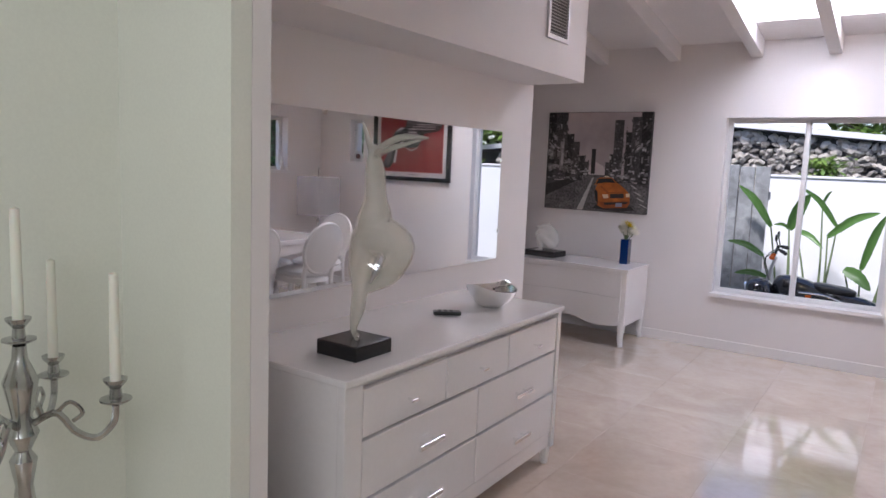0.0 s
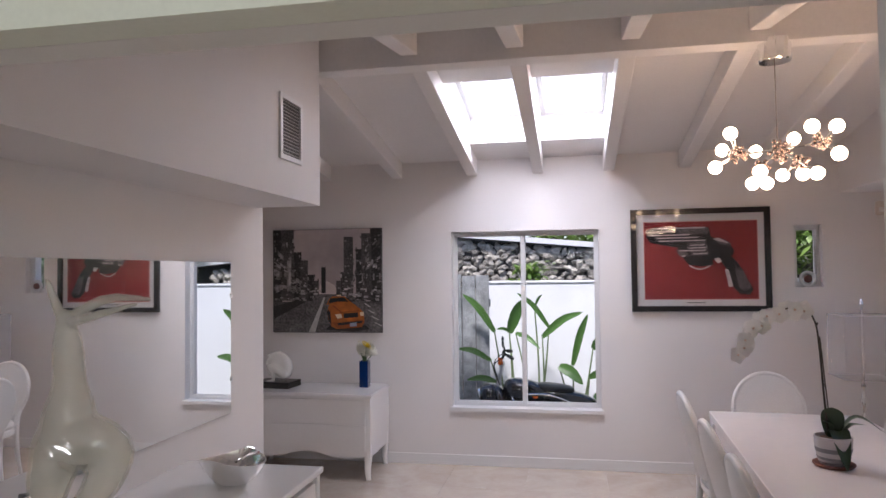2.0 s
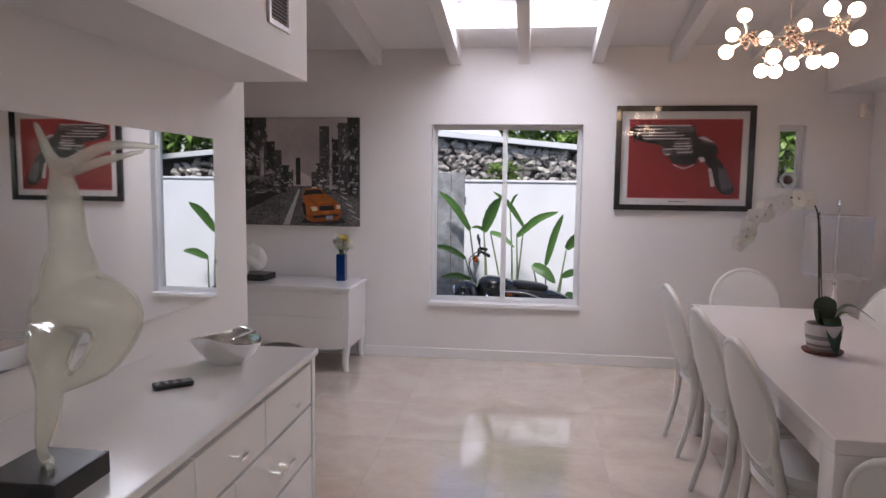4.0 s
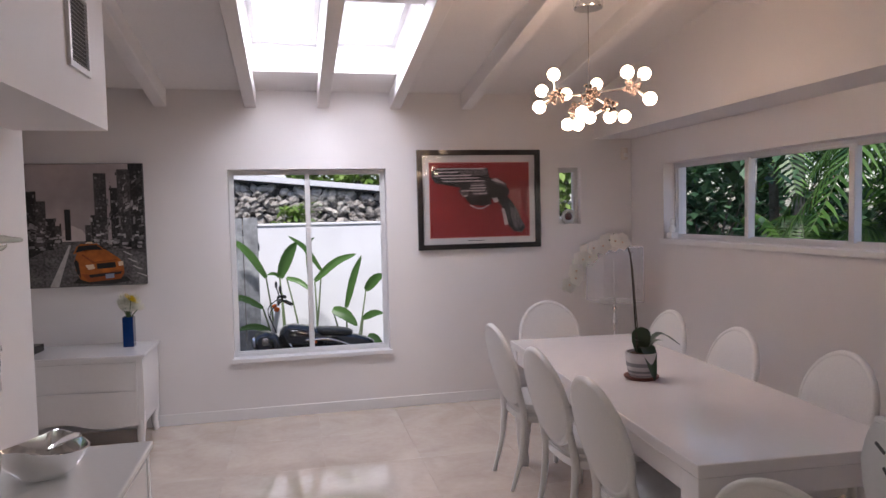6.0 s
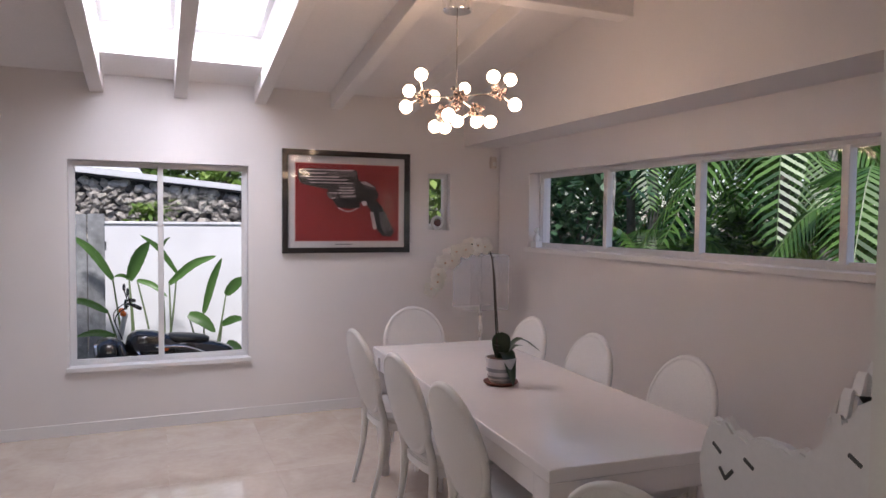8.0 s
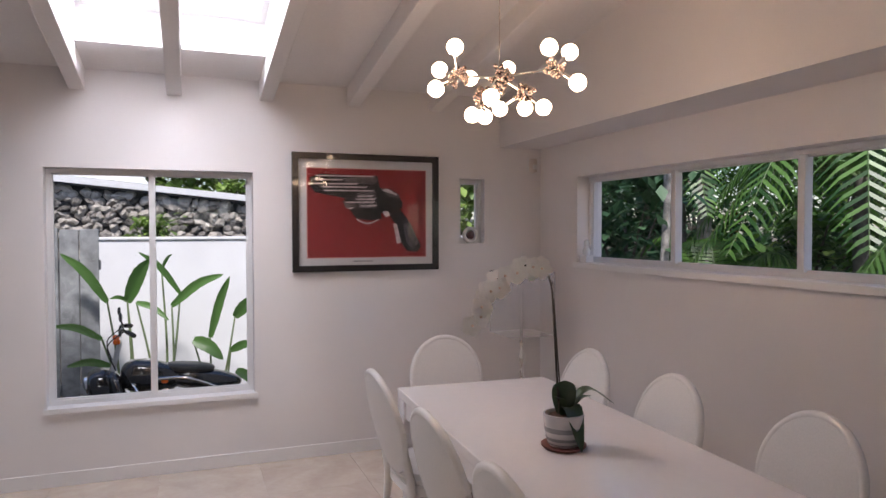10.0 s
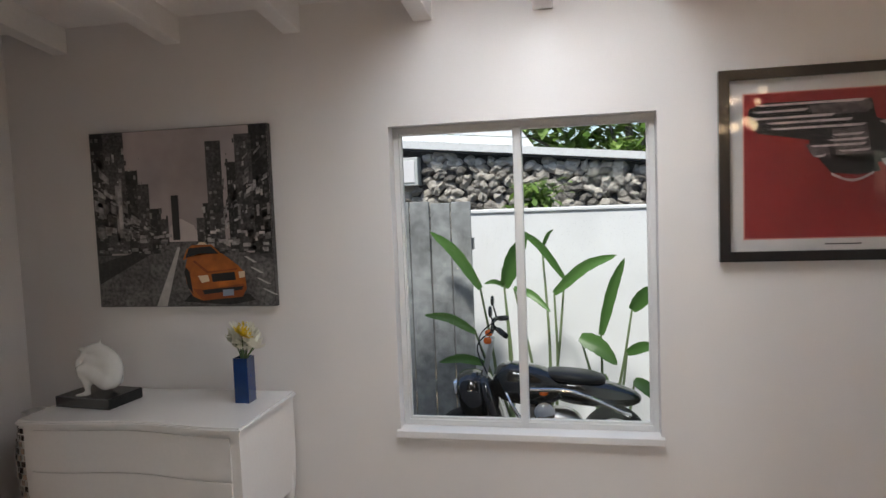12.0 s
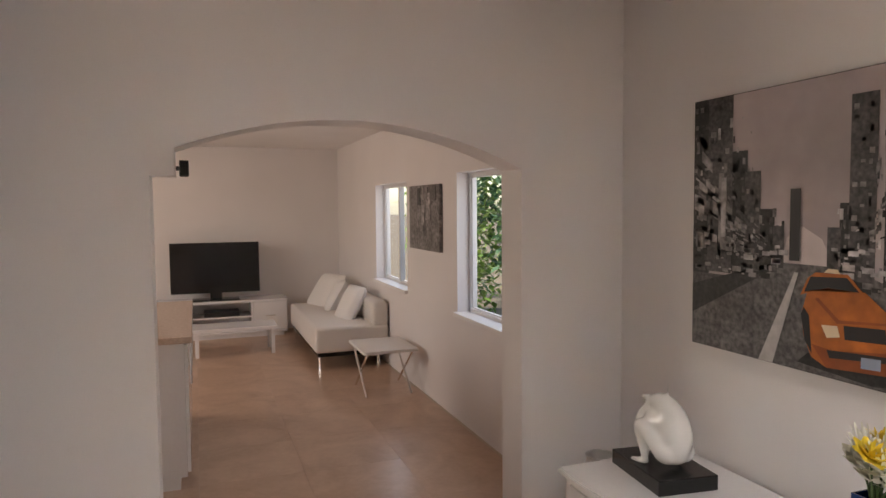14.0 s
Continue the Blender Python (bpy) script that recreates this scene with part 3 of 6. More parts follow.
def blossom(petals, length, width, cup=0.4, layers=2):
    bm = bmesh.new()
    for layer in range(layers):
        for k in range(petals):
            a = 2 * math.pi * (k + layer * 0.5) / petals
            s = 1 - 0.3 * layer
            rows = []
            for i in range(4):
                f = i / 3
                r, w = f * length * s, width * s * math.sin(math.pi * (0.12 + 0.8 * f)) / 2
                z = cup * (1 + layer) * length * f * f
                rows.append([bm.verts.new((r * math.cos(a) - o * w * math.sin(a), r * math.sin(a) + o * w * math.cos(a), z + abs(o) * 0.15 * w)) for o in (-1, 0, 1)])
            for p, q in zip(rows, rows[1:]):
                for i in range(2):
                    bm.faces.new((p[i], p[i + 1], q[i + 1], q[i]))
    return bm


rng = random.Random(4)
for k in range(17):
    a, r = rng.uniform(0, 6.28), rng.uniform(0.0, 0.085)
    tip = Vector((r * math.cos(a), r * math.sin(a), 0.25 + rng.uniform(0, 0.07) - r * 0.3 + (0.05 if k in (3, 4, 5) else 0)))
    st = part("stem", sweep(curve_points([(tip.x * 0.2, tip.y * 0.2, 0.05), (tip.x * 0.3, tip.y * 0.3, 0.2), tip], 6), 0.003, 5), STEM, vase)
    m = Matrix.Translation(tip) @ pose(0, 0, 0, -tip.y * 500, tip.x * 500, rng.uniform(0, 360))
    yellow = k in (3, 4, 5)
    part("flower", moved(blossom(8, 0.052, 0.036, 0.25 if yellow else 0.5, 3), m), PETAL_Y if yellow else PETAL_W, st, "yellow flower head" if yellow else "white flower head")

mosaic = thing("floor_vase", pose(-1.80, -0.30, 0), "tall silver mosaic floor vase beside the chest", "vase")
part("body", lathe([(0.0, 0), (0.055, 0), (0.06, 0.04), (0.085, 0.25), (0.095, 0.42), (0.075, 0.55), (0.055, 0.60), (0.06, 0.62), (0.05, 0.62), (0.045, 0.58), (0.0, 0.5)], 24), STEEL, mosaic, smooth=True)
TESS = [mat("silver_tessera", (0.55, 0.53, 0.5), 0.2, 0.9), mat("dark_tessera", (0.05, 0.04, 0.04), 0.25, 0.3)]
piece = {}
for i, tm in enumerate(TESS):
    b = box((-0.010, -0.002, -0.013), (0.010, 0.002, 0.013))
    piece[i] = bpy.data.meshes.new("tessera")
    b.to_mesh(piece[i])
    b.free()
    piece[i].materials.append(tm)
for row in range(16):
    z = 0.06 + row * 0.032
    r = np.interp(z, (0.04, 0.25, 0.42, 0.55, 0.6), (0.06, 0.085, 0.095, 0.075, 0.055)) + 0.002
    for k in range(16):
        a = 2 * math.pi * (k + 0.5 * (row % 2)) / 16
        t = new("tessera", piece[int(rng.random() < 0.45)])
        t.parent = mosaic
        t.matrix_local = Matrix.Translation((r * math.cos(a), r * math.sin(a), z)) @ pose(0, 0, 0, 0, 0, math.degrees(a) + 90)


# ---- pictures ----
def flat(bm, pts, y):
    bm.faces.new([bm.verts.new((u, y, v)) for u, v in pts])


GREYS = [mat("print_grey", (g, g * 0.93, g * 0.93), 0.55, grain=0.7, scale=sc * 2, stain=0.5, stain_scale=9) for g, sc in ((0.035, 30), (0.095, 34), (0.17, 26), (0.31, 16), (0.55, 14))]
INK = mat("print_black", (0.012, 0.011, 0.012), 0.5)
ORANGE = mat("print_orange", (0.52, 0.14, 0.018), 0.5, grain=0.3, scale=20, stain=0.3, stain_scale=9)


def taxi_canvas():
    """A street of tall grey buildings with an orange car: a flat print on a stretched canvas, u and v from 0 to 1."""
    w, h = 0.992, 0.899
    c = thing("canvas_picture", pose(-1.59, -0.036, 1.095), "square canvas print of a grey city street with an orange taxi", "picture")
    part("canvas", box((0, 0, 0), (w, 0.033, h), 0.004), GREYS[1], c)
    layers = {k: bmesh.new() for k in ("sky", "haze", "dark", "mid", "light", "pale", "road", "line", "taxi", "rust", "ink", "lamp", "plate")}
    lift = {"sky": 1, "haze": 2, "road": 3, "dark": 4, "mid": 5, "light": 6, "pale": 7, "line": 8, "taxi": 9, "rust": 10, "ink": 11, "lamp": 12, "plate": 13}

    def q(layer, pts):
        flat(layers[layer], [(u * w, (1 - v) * h) for u, v in pts], -0.0006 * lift[layer])

    def r(layer, u0, v0, u1, v1, lean=0.0):
        q(layer, [(u0, v0 + lean), (u1, v0), (u1, v1), (u0, v1)])

    r("sky", 0.004, 0.004, 0.996, 0.70)
    q("haze", [(0.42, 0.64), (0.44, 0.54), (0.50, 0.50), (0.57, 0.54), (0.62, 0.64)])
    q("road", [(0.004, 0.996), (0.004, 0.86), (0.42, 0.63), (0.66, 0.63), (0.996, 0.74), (0.996, 0.996)])
    rg = random.Random(11)
    # street walls step down towards the vanishing point
    left = [(0.0, 0.09, 0.0), (0.08, 0.20, -0.02), (0.19, 0.27, 0.22), (0.26, 0.33, 0.30), (0.325, 0.39, 0.44), (0.385, 0.43, 0.50)]
    right = [(0.90, 1.0, -0.02), (0.82, 0.91, 0.05), (0.77, 0.83, 0.20), (0.66, 0.745, 0.08), (0.63, 0.67, 0.42), (0.59, 0.635, 0.50)]
    for group in (left, right):
        for i, (a, b, top) in enumerate(group):
            r(("dark", "mid", "dark", "mid", "dark", "mid")[i], max(a, 0.004), max(top, 0.004), min(b, 0.996), 0.70 - 0.01 * i)
            rows = int((0.66 - max(top, 0)) / 0.035)
            for k in range(rows):
                for m in range(3):
                    if rg.random() < 0.55:
                        u = a + (b - a) * (0.1 + 0.3 * m)
                        v = max(top, 0.0) + 0.03 + k * 0.035
                        r(rg.choice(("mid", "mid", "dark", "light")), max(u, 0.01), v, min(u + (b - a) * rg.uniform(0.1, 0.25), 0.99), v + rg.uniform(0.008, 0.024))
    for k in range(170):
        u = rg.choice((rg.uniform(0.01, 0.30), rg.uniform(0.76, 0.98), rg.uniform(0.30, 0.44), rg.uniform(0.62, 0.76)))
        v = rg.uniform(0.30 if 0.30 < u < 0.76 else 0.05, 0.62)
        if 0.30 < u < 0.72 and v < 0.42:
            continue
        s = rg.uniform(0.004, 0.016)
        r(rg.choice(("mid", "light", "dark", "dark", "pale")), u, v, u + s, v + s * rg.uniform(0.5, 3.5))
    # fronts with signs, drawn towards the vanishing point
    for k in range(330):
        if rg.random() < 0.55:
            a = rg.uniform(0.01, 0.36)
            b = min(a + rg.uniform(0.012, 0.055) * (1.15 - 2 * a), 0.42)
        else:
            a = rg.uniform(0.68, 0.98)
            b = min(a + rg.uniform(0.010, 0.045) * (2 * a - 1.0), 0.993)
        e = rg.uniform(-0.02, 0.42) if rg.random() < 0.25 else rg.uniform(0.22, 0.60)
        th = rg.choice((0.012, 0.02, 0.035, 0.06)) * rg.uniform(0.6, 1.2)
        reach = 0.47 if a < 0.5 else 0.53

        def line(u, v):
            return 0.62 + (v - 0.62) * abs(u - 0.47) / reach
        va, vb = line(a, e), line(b, e)
        tone = rg.choice(("dark", "dark", "mid", "mid", "light", "dark")) if e < 0.25 else rg.choice(("mid", "light", "dark", "pale", "mid", "dark", "light"))
        if min(va, vb) < 0.01:
            continue
        q(tone, [(a, va), (b, vb), (b, line(b, e + th)), (a, line(a, e + th))])
    r("light", 0.135, 0.30, 0.175, 0.60)
    r("pale", 0.15, 0.32, 0.172, 0.55)
    # slim tower with signs
    r("ink", 0.455, 0.37, 0.495, 0.62)
    for k in range(5):
        r("pale", 0.463, 0.385 + 0.045 * k, 0.487, 0.402 + 0.045 * k)
    # kerb-side clutter
    for k in range(150):
        u = rg.choice((rg.uniform(0.01, 0.42), rg.uniform(0.60, 0.98)))
        v = 0.56 + rg.uniform(0.0, 0.13)
        s = rg.uniform(0.008, 0.03)
        r(rg.choice(("light", "dark", "pale", "mid", "dark")), u, v, min(u + s * 1.4, 0.99), v + s * 0.7)
    q("dark", [(0.004, 0.75), (0.40, 0.63), (0.42, 0.64), (0.004, 0.87)])
    q("line", [(0.335, 0.996), (0.475, 0.66), (0.49, 0.66), (0.395, 0.996)])
    for k in range(4):
        v = 0.72 + 0.06 * k
        q("line", [(0.84 + 0.03 * k, v), (0.855 + 0.03 * k, v), (0.91 + 0.035 * k, v + 0.035), (0.89 + 0.035 * k, v + 0.035)])
    # the car, seen from the front
    q("dark", [(0.49, 0.97), (0.53, 0.93), (0.86, 0.93), (0.89, 0.965), (0.75, 0.99)])
    q("taxi", [(0.505, 0.80), (0.525, 0.725), (0.575, 0.70), (0.72, 0.70), (0.80, 0.765), (0.84, 0.81), (0.845, 0.90), (0.82, 0.945), (0.60, 0.965), (0.545, 0.94), (0.515, 0.87)])
    q("taxi", [(0.50, 0.735), (0.525, 0.675), (0.555, 0.652), (0.665, 0.650), (0.712, 0.70), (0.55, 0.715)])
    q("ink", [(0.515, 0.722), (0.538, 0.668), (0.662, 0.660), (0.703, 0.702), (0.60, 0.700)])
    q("dark", [(0.565, 0.690), (0.59, 0.668), (0.64, 0.668), (0.66, 0.690)])
    q("lamp", [(0.585, 0.650), (0.60, 0.636), (0.632, 0.636), (0.640, 0.650)])
    q("ink", [(0.505, 0.80), (0.515, 0.775), (0.535, 0.80), (0.548, 0.93), (0.520, 0.885)])
    q("rust", [(0.545, 0.895), (0.62, 0.905), (0.83, 0.870), (0.845, 0.895), (0.82, 0.945), (0.60, 0.965)])
    q("rust", [(0.565, 0.735), (0.64, 0.800), (0.80, 0.785), (0.80, 0.792), (0.632, 0.812), (0.555, 0.742)])
    q("ink", [(0.655, 0.815), (0.785, 0.805), (0.79, 0.85), (0.66, 0.86)])
    q("ink", [(0.60, 0.905), (0.83, 0.885), (0.82, 0.905), (0.61, 0.93)])
    q("lamp", [(0.58, 0.825), (0.635, 0.82), (0.645, 0.855), (0.60, 0.865)])
    q("lamp", [(0.805, 0.805), (0.84, 0.80), (0.84, 0.835), (0.81, 0.84)])
    q("plate", [(0.715, 0.905), (0.775, 0.90), (0.775, 0.935), (0.715, 0.94)])
    look_of = {"sky": mat("print_sky", (0.46, 0.385, 0.385), 0.55, grain=0.12, scale=6, stain=0.35, stain_scale=2.5), "haze": mat("print_haze", (0.58, 0.50, 0.49), 0.55, grain=0.15, scale=8), "dark": GREYS[0], "mid": GREYS[1], "light": GREYS[3], "pale": GREYS[4], "road": GREYS[2], "line": mat("print_line", (0.5, 0.47, 0.46), 0.5, grain=0.2, scale=30),
               "taxi": ORANGE, "rust": mat("print_rust", (0.30, 0.07, 0.012), 0.5, grain=0.3, scale=20), "ink": INK, "lamp": mat("print_lamp", (0.75, 0.6, 0.42), 0.5), "plate": mat("print_plate", (0.25, 0.3, 0.4), 0.5)}
    names = {"taxi": "printed_taxi", "road": "printed_road", "sky": "printed_sky"}
    for k, bm in layers.items():
        bmesh.ops.recalc_face_normals(bm, faces=bm.faces[:])
        ob = part(names.get(k, "print_layer"), bm, look_of[k], c)
        if k in ("dark", "mid", "light", "pale", "ink", "line"):
            tagged(ob, kind="stuff")
    return c


taxi_canvas()


def gun_picture():
    w, h = 1.046, 0.812
    g = thing("framed_picture", pose(1.47, 0, 1.273), "red print of a revolver in a black frame under glass", "picture")
    part("frame", rect_frame(0, w, 0, h, 0.043, -0.036, -0.002, "y"), mat("black_frame", (0.012, 0.010, 0.010), 0.25, Coat_Weight=0.4), g)
    part("mat_board", box((0.04, -0.012, 0.04), (w - 0.04, -0.006, h - 0.04)), mat("white_mat_board", (0.62, 0.60, 0.60), 0.8, grain=0.03, scale=200), g)
    red = mat("print_red", (0.27, 0.018, 0.020), 0.55, grain=0.12, scale=50, stain=0.15, stain_scale=4)
    u0, u1, v0, v1 = 0.105, w - 0.095, 0.098, h - 0.105
    part("print", box((u0, -0.014, v0), (u1, -0.0125, v1)), red, g, "deep red print")
    part("print_edge", rect_frame(u0 - 0.006, u1 + 0.006, v0 - 0.006, v1 + 0.006, 0.006, -0.0138, -0.0122, "y"), mat("pink_edge", (0.55, 0.25, 0.22), 0.6), g)
    W, H = u1 - u0, v1 - v0
    lay = {k: bmesh.new() for k in ("ink", "grey", "white")}

    def q(layer, pts):
        flat(lay[layer], [(u0 + u * W, v1 - v * H) for u, v in pts], -0.0145 - 0.0005 * ("ink", "grey", "white").index(layer))

    q("ink", [(0.02, 0.10), (0.10, 0.06), (0.58, 0.07), (0.60, 0.20), (0.64, 0.22), (0.76, 0.28), (0.80, 0.38), (0.79, 0.44), (0.72, 0.50), (0.55, 0.50), (0.30, 0.42), (0.30, 0.33), (0.06, 0.27), (0.02, 0.20)])
    q("ink", [(0.66, 0.48), (0.78, 0.46), (0.84, 0.56), (0.93, 0.80), (0.96, 0.88), (0.93, 0.95), (0.84, 0.94), (0.79, 0.86), (0.74, 0.64)])
    q("ink", [(0.32, 0.42), (0.60, 0.48), (0.62, 0.56), (0.52, 0.58), (0.40, 0.56)])
    q("grey", [(0.62, 0.22), (0.68, 0.21), (0.77, 0.28), (0.77, 0.33), (0.66, 0.29)])
    q("grey", [(0.30, 0.10), (0.56, 0.07), (0.59, 0.12), (0.56, 0.16), (0.32, 0.17)])
    q("grey", [(0.40, 0.27), (0.56, 0.25), (0.58, 0.44), (0.42, 0.44)])
    q("grey", [(0.80, 0.62), (0.86, 0.60), (0.94, 0.84), (0.88, 0.92), (0.83, 0.84)])
    q("grey", [(0.28, 0.36), (0.38, 0.36), (0.40, 0.46), (0.32, 0.45)])
    for v, a, b in ((0.075, 0.06, 0.56), (0.12, 0.04, 0.30), (0.165, 0.03, 0.42), (0.20, 0.10, 0.50), (0.24, 0.12, 0.56), (0.30, 0.40, 0.55), (0.335, 0.38, 0.57), (0.37, 0.30, 0.56), (0.41, 0.43, 0.58), (0.44, 0.32, 0.38)):
        q("white", [(a, v), (b, v - 0.008), (b - 0.02, v + 0.010), (a + 0.02, v + 0.012)])
    q("white", [(0.61, 0.23), (0.66, 0.21), (0.75, 0.275), (0.75, 0.29), (0.66, 0.255)])
    q("white", [(0.715, 0.62), (0.745, 0.62), (0.785, 0.84), (0.745, 0.85)])
    q("white", [(0.62, 0.48), (0.67, 0.47), (0.69, 0.52), (0.65, 0.545)])
    arc = [(0.40 + 0.19 * k / 10, 0.575 + 0.05 * math.sin(math.pi * k / 10)) for k in range(11)]
    q("white", arc + [(u, v - 0.018) for u, v in arc[::-1]])
    tone = {"ink": mat("print_ink", (0.018, 0.016, 0.017), 0.5, grain=0.3, scale=40), "grey": mat("print_silver", (0.14, 0.12, 0.125), 0.5, grain=0.7, scale=45), "white": mat("print_white", (0.58, 0.50, 0.51), 0.5, grain=0.4, scale=40)}
    for k, bm in lay.items():
        bmesh.ops.recalc_face_normals(bm, faces=bm.faces[:])
        part("printed_revolver", bm, tone[k], g)
    part("signature", box((0.42, -0.0135, 0.066), (0.56, -0.0115, 0.071)), INK, g)
    pane = part("glass", box((0.043, -0.024, 0.043), (w - 0.043, -0.022, h - 0.043)), clear_glass("picture_glass", gloss=0.022), g, "reflective picture glass")
    pane.visible_shadow = False
    return g


gun_picture()

ornament = thing("disc_ornament", pose(2.79, 0.026, 1.4575), "small silver ring ornament standing in the slit window", "ornament")
bm = bmesh.new()
ringpts = [(0.05 * math.cos(a), 0, 0.062 + 0.05 * math.sin(a)) for a in [2 * math.pi * k / 24 for k in range(25)]]
part("ring", sweep(ringpts, 0.014, 10), STEEL, ornament, smooth=True)
part("centre", moved(lathe([(0.0, -0.01), (0.03, -0.01), (0.03, 0.01), (0.0, 0.014)], 16), pose(0, 0, 0.062, 90, 0, 0)), mat("dark_red_enamel", (0.12, 0.04, 0.03), 0.3), ornament)
part("foot", box((-0.035, -0.025, 0.0), (0.035, 0.025, 0.006), 0.002, 1), STEEL, ornament)

sensor = thing("alarm_sensor", pose(3.30, 0.0, 2.05), "small white alarm sensor on the wall", "sensor")
bm = lathe([(0.0, -0.055), (0.03, -0.05), (0.034, 0.0), (0.03, 0.05), (0.0, 0.055)], 16)
for v in bm.verts:
    v.co.y = min(v.co.y, 0.0)
part("housing", bm, mat("ivory_plastic", (0.68, 0.60, 0.54), 0.4), sensor, smooth=True)
part("lens", box((-0.018, -0.036, -0.03), (0.018, -0.030, 0.005), 0.002, 1), mat("milky_lens", (0.75, 0.72, 0.70), 0.3), sensor)

figurine = thing("figurine", pose(XR + 0.04, -0.59, 1.332), "small white figurine on the ribbon window sill", "figurine")
part("plinth", box((-0.03, -0.04, 0), (0.03, 0.04, 0.05), 0.004), PORCELAIN, figurine)
bm = lathe([(0.0, 0.05), (0.024, 0.05), (0.028, 0.08), (0.014, 0.11), (0.02, 0.13), (0.016, 0.15), (0.0, 0.16)], 14)
part("figure", bm, PORCELAIN, figurine, smooth=True)


# ---- dining table and chairs ----
TABLE = pose(2.13, -2.55, 0, 0, 0, -2.5)
table = thing("dining_table", TABLE, "long glossy white dining table with thick turned legs", "table")
tw, tl, th = 0.40, 1.09, 0.775
GLOSS = mat("high_gloss_white", (0.83, 0.79, 0.79), 0.14, grain=0.015, scale=30, Coat_Weight=0.4, Coat_Roughness=0.03)
part("tabletop", box((-tw, -tl, th - 0.045), (tw, tl, th), 0.006, 3), GLOSS, table)
part("apron", pierced("z", th - 0.125, th - 0.046, -tw + 0.012, tw - 0.012, -tl + 0.012, tl - 0.012, ((-tw + 0.035, tw - 0.035, -tl + 0.035, tl - 0.035),)), GLOSS, table)
for sx in (-1, 1):
    for sy in (-1, 1):
        leg = join(box((-0.055, -0.055, 0.52), (0.055, 0.055, th - 0.046), 0.004),
                   lathe([(0.03, 0.0), (0.036, 0.03), (0.028, 0.08), (0.034, 0.12), (0.048, 0.28), (0.052, 0.36), (0.036, 0.42), (0.05, 0.45), (0.05, 0.47), (0.038, 0.49), (0.05, 0.521)], 20))
        part("leg", moved(leg, pose(sx * (tw - 0.058), sy * (tl - 0.058), 0)), GLOSS, table, smooth=True)

SATIN = mat("white_satin_plastic", (0.82, 0.80, 0.79), 0.28, grain=0.02, scale=40, Coat_Weight=0.3, Coat_Roughness=0.15)
CUSHION = mat("white_leather", (0.80, 0.78, 0.77), 0.45, grain=0.05, scale=160, bump=0.2)


def oval_chair(m, group="oval-backed dining chairs"):
    """A medallion chair that faces +y."""
    c = thing("dining_chair", m, "white oval-backed dining chair with turned legs", "chair", group)
    n = 36

    def on_back(x, z):            # the back leans away and curves a little
        return (x, -0.195 - 0.11 * (z - 0.45) / 0.45 + 0.10 * x * x / 0.05 * 0.12, z)

    rx, rz, cz = 0.210, 0.222, 0.694
    ring = [on_back(rx * math.cos(2 * math.pi * k / n), cz + rz * math.sin(2 * math.pi * k / n)) for k in range(n + 1)]
    part("back_frame", sweep(ring, 0.0165, 10), SATIN, c, smooth=True)
    bm = bmesh.new()
    rows = []
    for s, out in ((0.0, 0.026), (0.45, 0.025), (0.80, 0.020), (1.0, 0.013)):
        row = [Vector(on_back(rx * s * math.cos(2 * math.pi * k / n), cz + rz * s * math.sin(2 * math.pi * k / n))) for k in range(n)]
        rows.append((row, out))
    for side in (1, -1):
        vs = [[bm.verts.new(p + Vector((0, side * o, 0))) for p in row] for row, o in rows[1:]]
        mid = bm.verts.new(rows[0][0][0] + Vector((0, side * rows[0][1], 0)))
        for k in range(n):
            bm.faces.new((mid, vs[0][k], vs[0][(k + 1) % n]))
            for a, b in zip(vs, vs[1:]):
                bm.faces.new((a[k], b[k], b[(k + 1) % n], a[(k + 1) % n]))
    bmesh.ops.recalc_face_normals(bm, faces=bm.faces[:])
    part("backrest", bm, CUSHION, c, smooth=True)
    # padded seat on a rounded frame
    outline = []
    for k in range(n):
        a = 2 * math.pi * k / n
        ca, sa = math.cos(a), math.sin(a)
        x = 0.215 * math.copysign(abs(ca) ** 0.6, ca) * (1.0 + 0.06 * sa)
        y = 0.20 * math.copysign(abs(sa) ** 0.6, sa)
        outline.append((x, y))
    bm = slab(outline, 0.05, "z")
    bmesh.ops.bevel(bm, geom=[e for e in bm.edges if abs(e.verts[0].co.z - e.verts[1].co.z) < 1e-5], offset=0.008, segments=2, affect="EDGES")
    part("seat_frame", moved(bm, pose(0, 0, 0.385)), SATIN, c, smooth=True)
    bm = bmesh.new()
    prev = None
    for s, z in ((0.95, 0.436), (1.0, 0.458), (0.95, 0.484), (0.75, 0.502), (0.35, 0.508)):
        vs = [bm.verts.new((x * s, y * s, z)) for x, y in outline]
        if prev:
            for k in range(n):
                bm.faces.new((prev[k], prev[(k + 1) % n], vs[(k + 1) % n], vs[k]))
        prev = vs
    bm.faces.new(prev)
    part("seat", bm, CUSHION, c, "padded white seat", smooth=True)
    for sx in (-1, 1):
        part("leg", lathe([(0.011, 0), (0.014, 0.02), (0.012, 0.05), (0.019, 0.24), (0.022, 0.30), (0.014, 0.325), (0.024, 0.34), (0.024, 0.355), (0.016, 0.365), (0.026, 0.386)], 14, pose(sx * 0.175, 0.155, 0)), SATIN, c, smooth=True)
        pts = curve_points([(sx * 0.16, -0.255, 0.0), (sx * 0.165, -0.20, 0.2), (sx * 0.165, -0.182, 0.40), (sx * 0.162, -0.196, 0.50), (sx * 0.172, -0.222, 0.60)], 14)
        part("leg", sweep(pts, [0.012 + 0.009 * min(1, i / 7) - 0.004 * max(0, (i - 9) / 5) for i in range(15)], 10), SATIN, c, smooth=True)
    return c


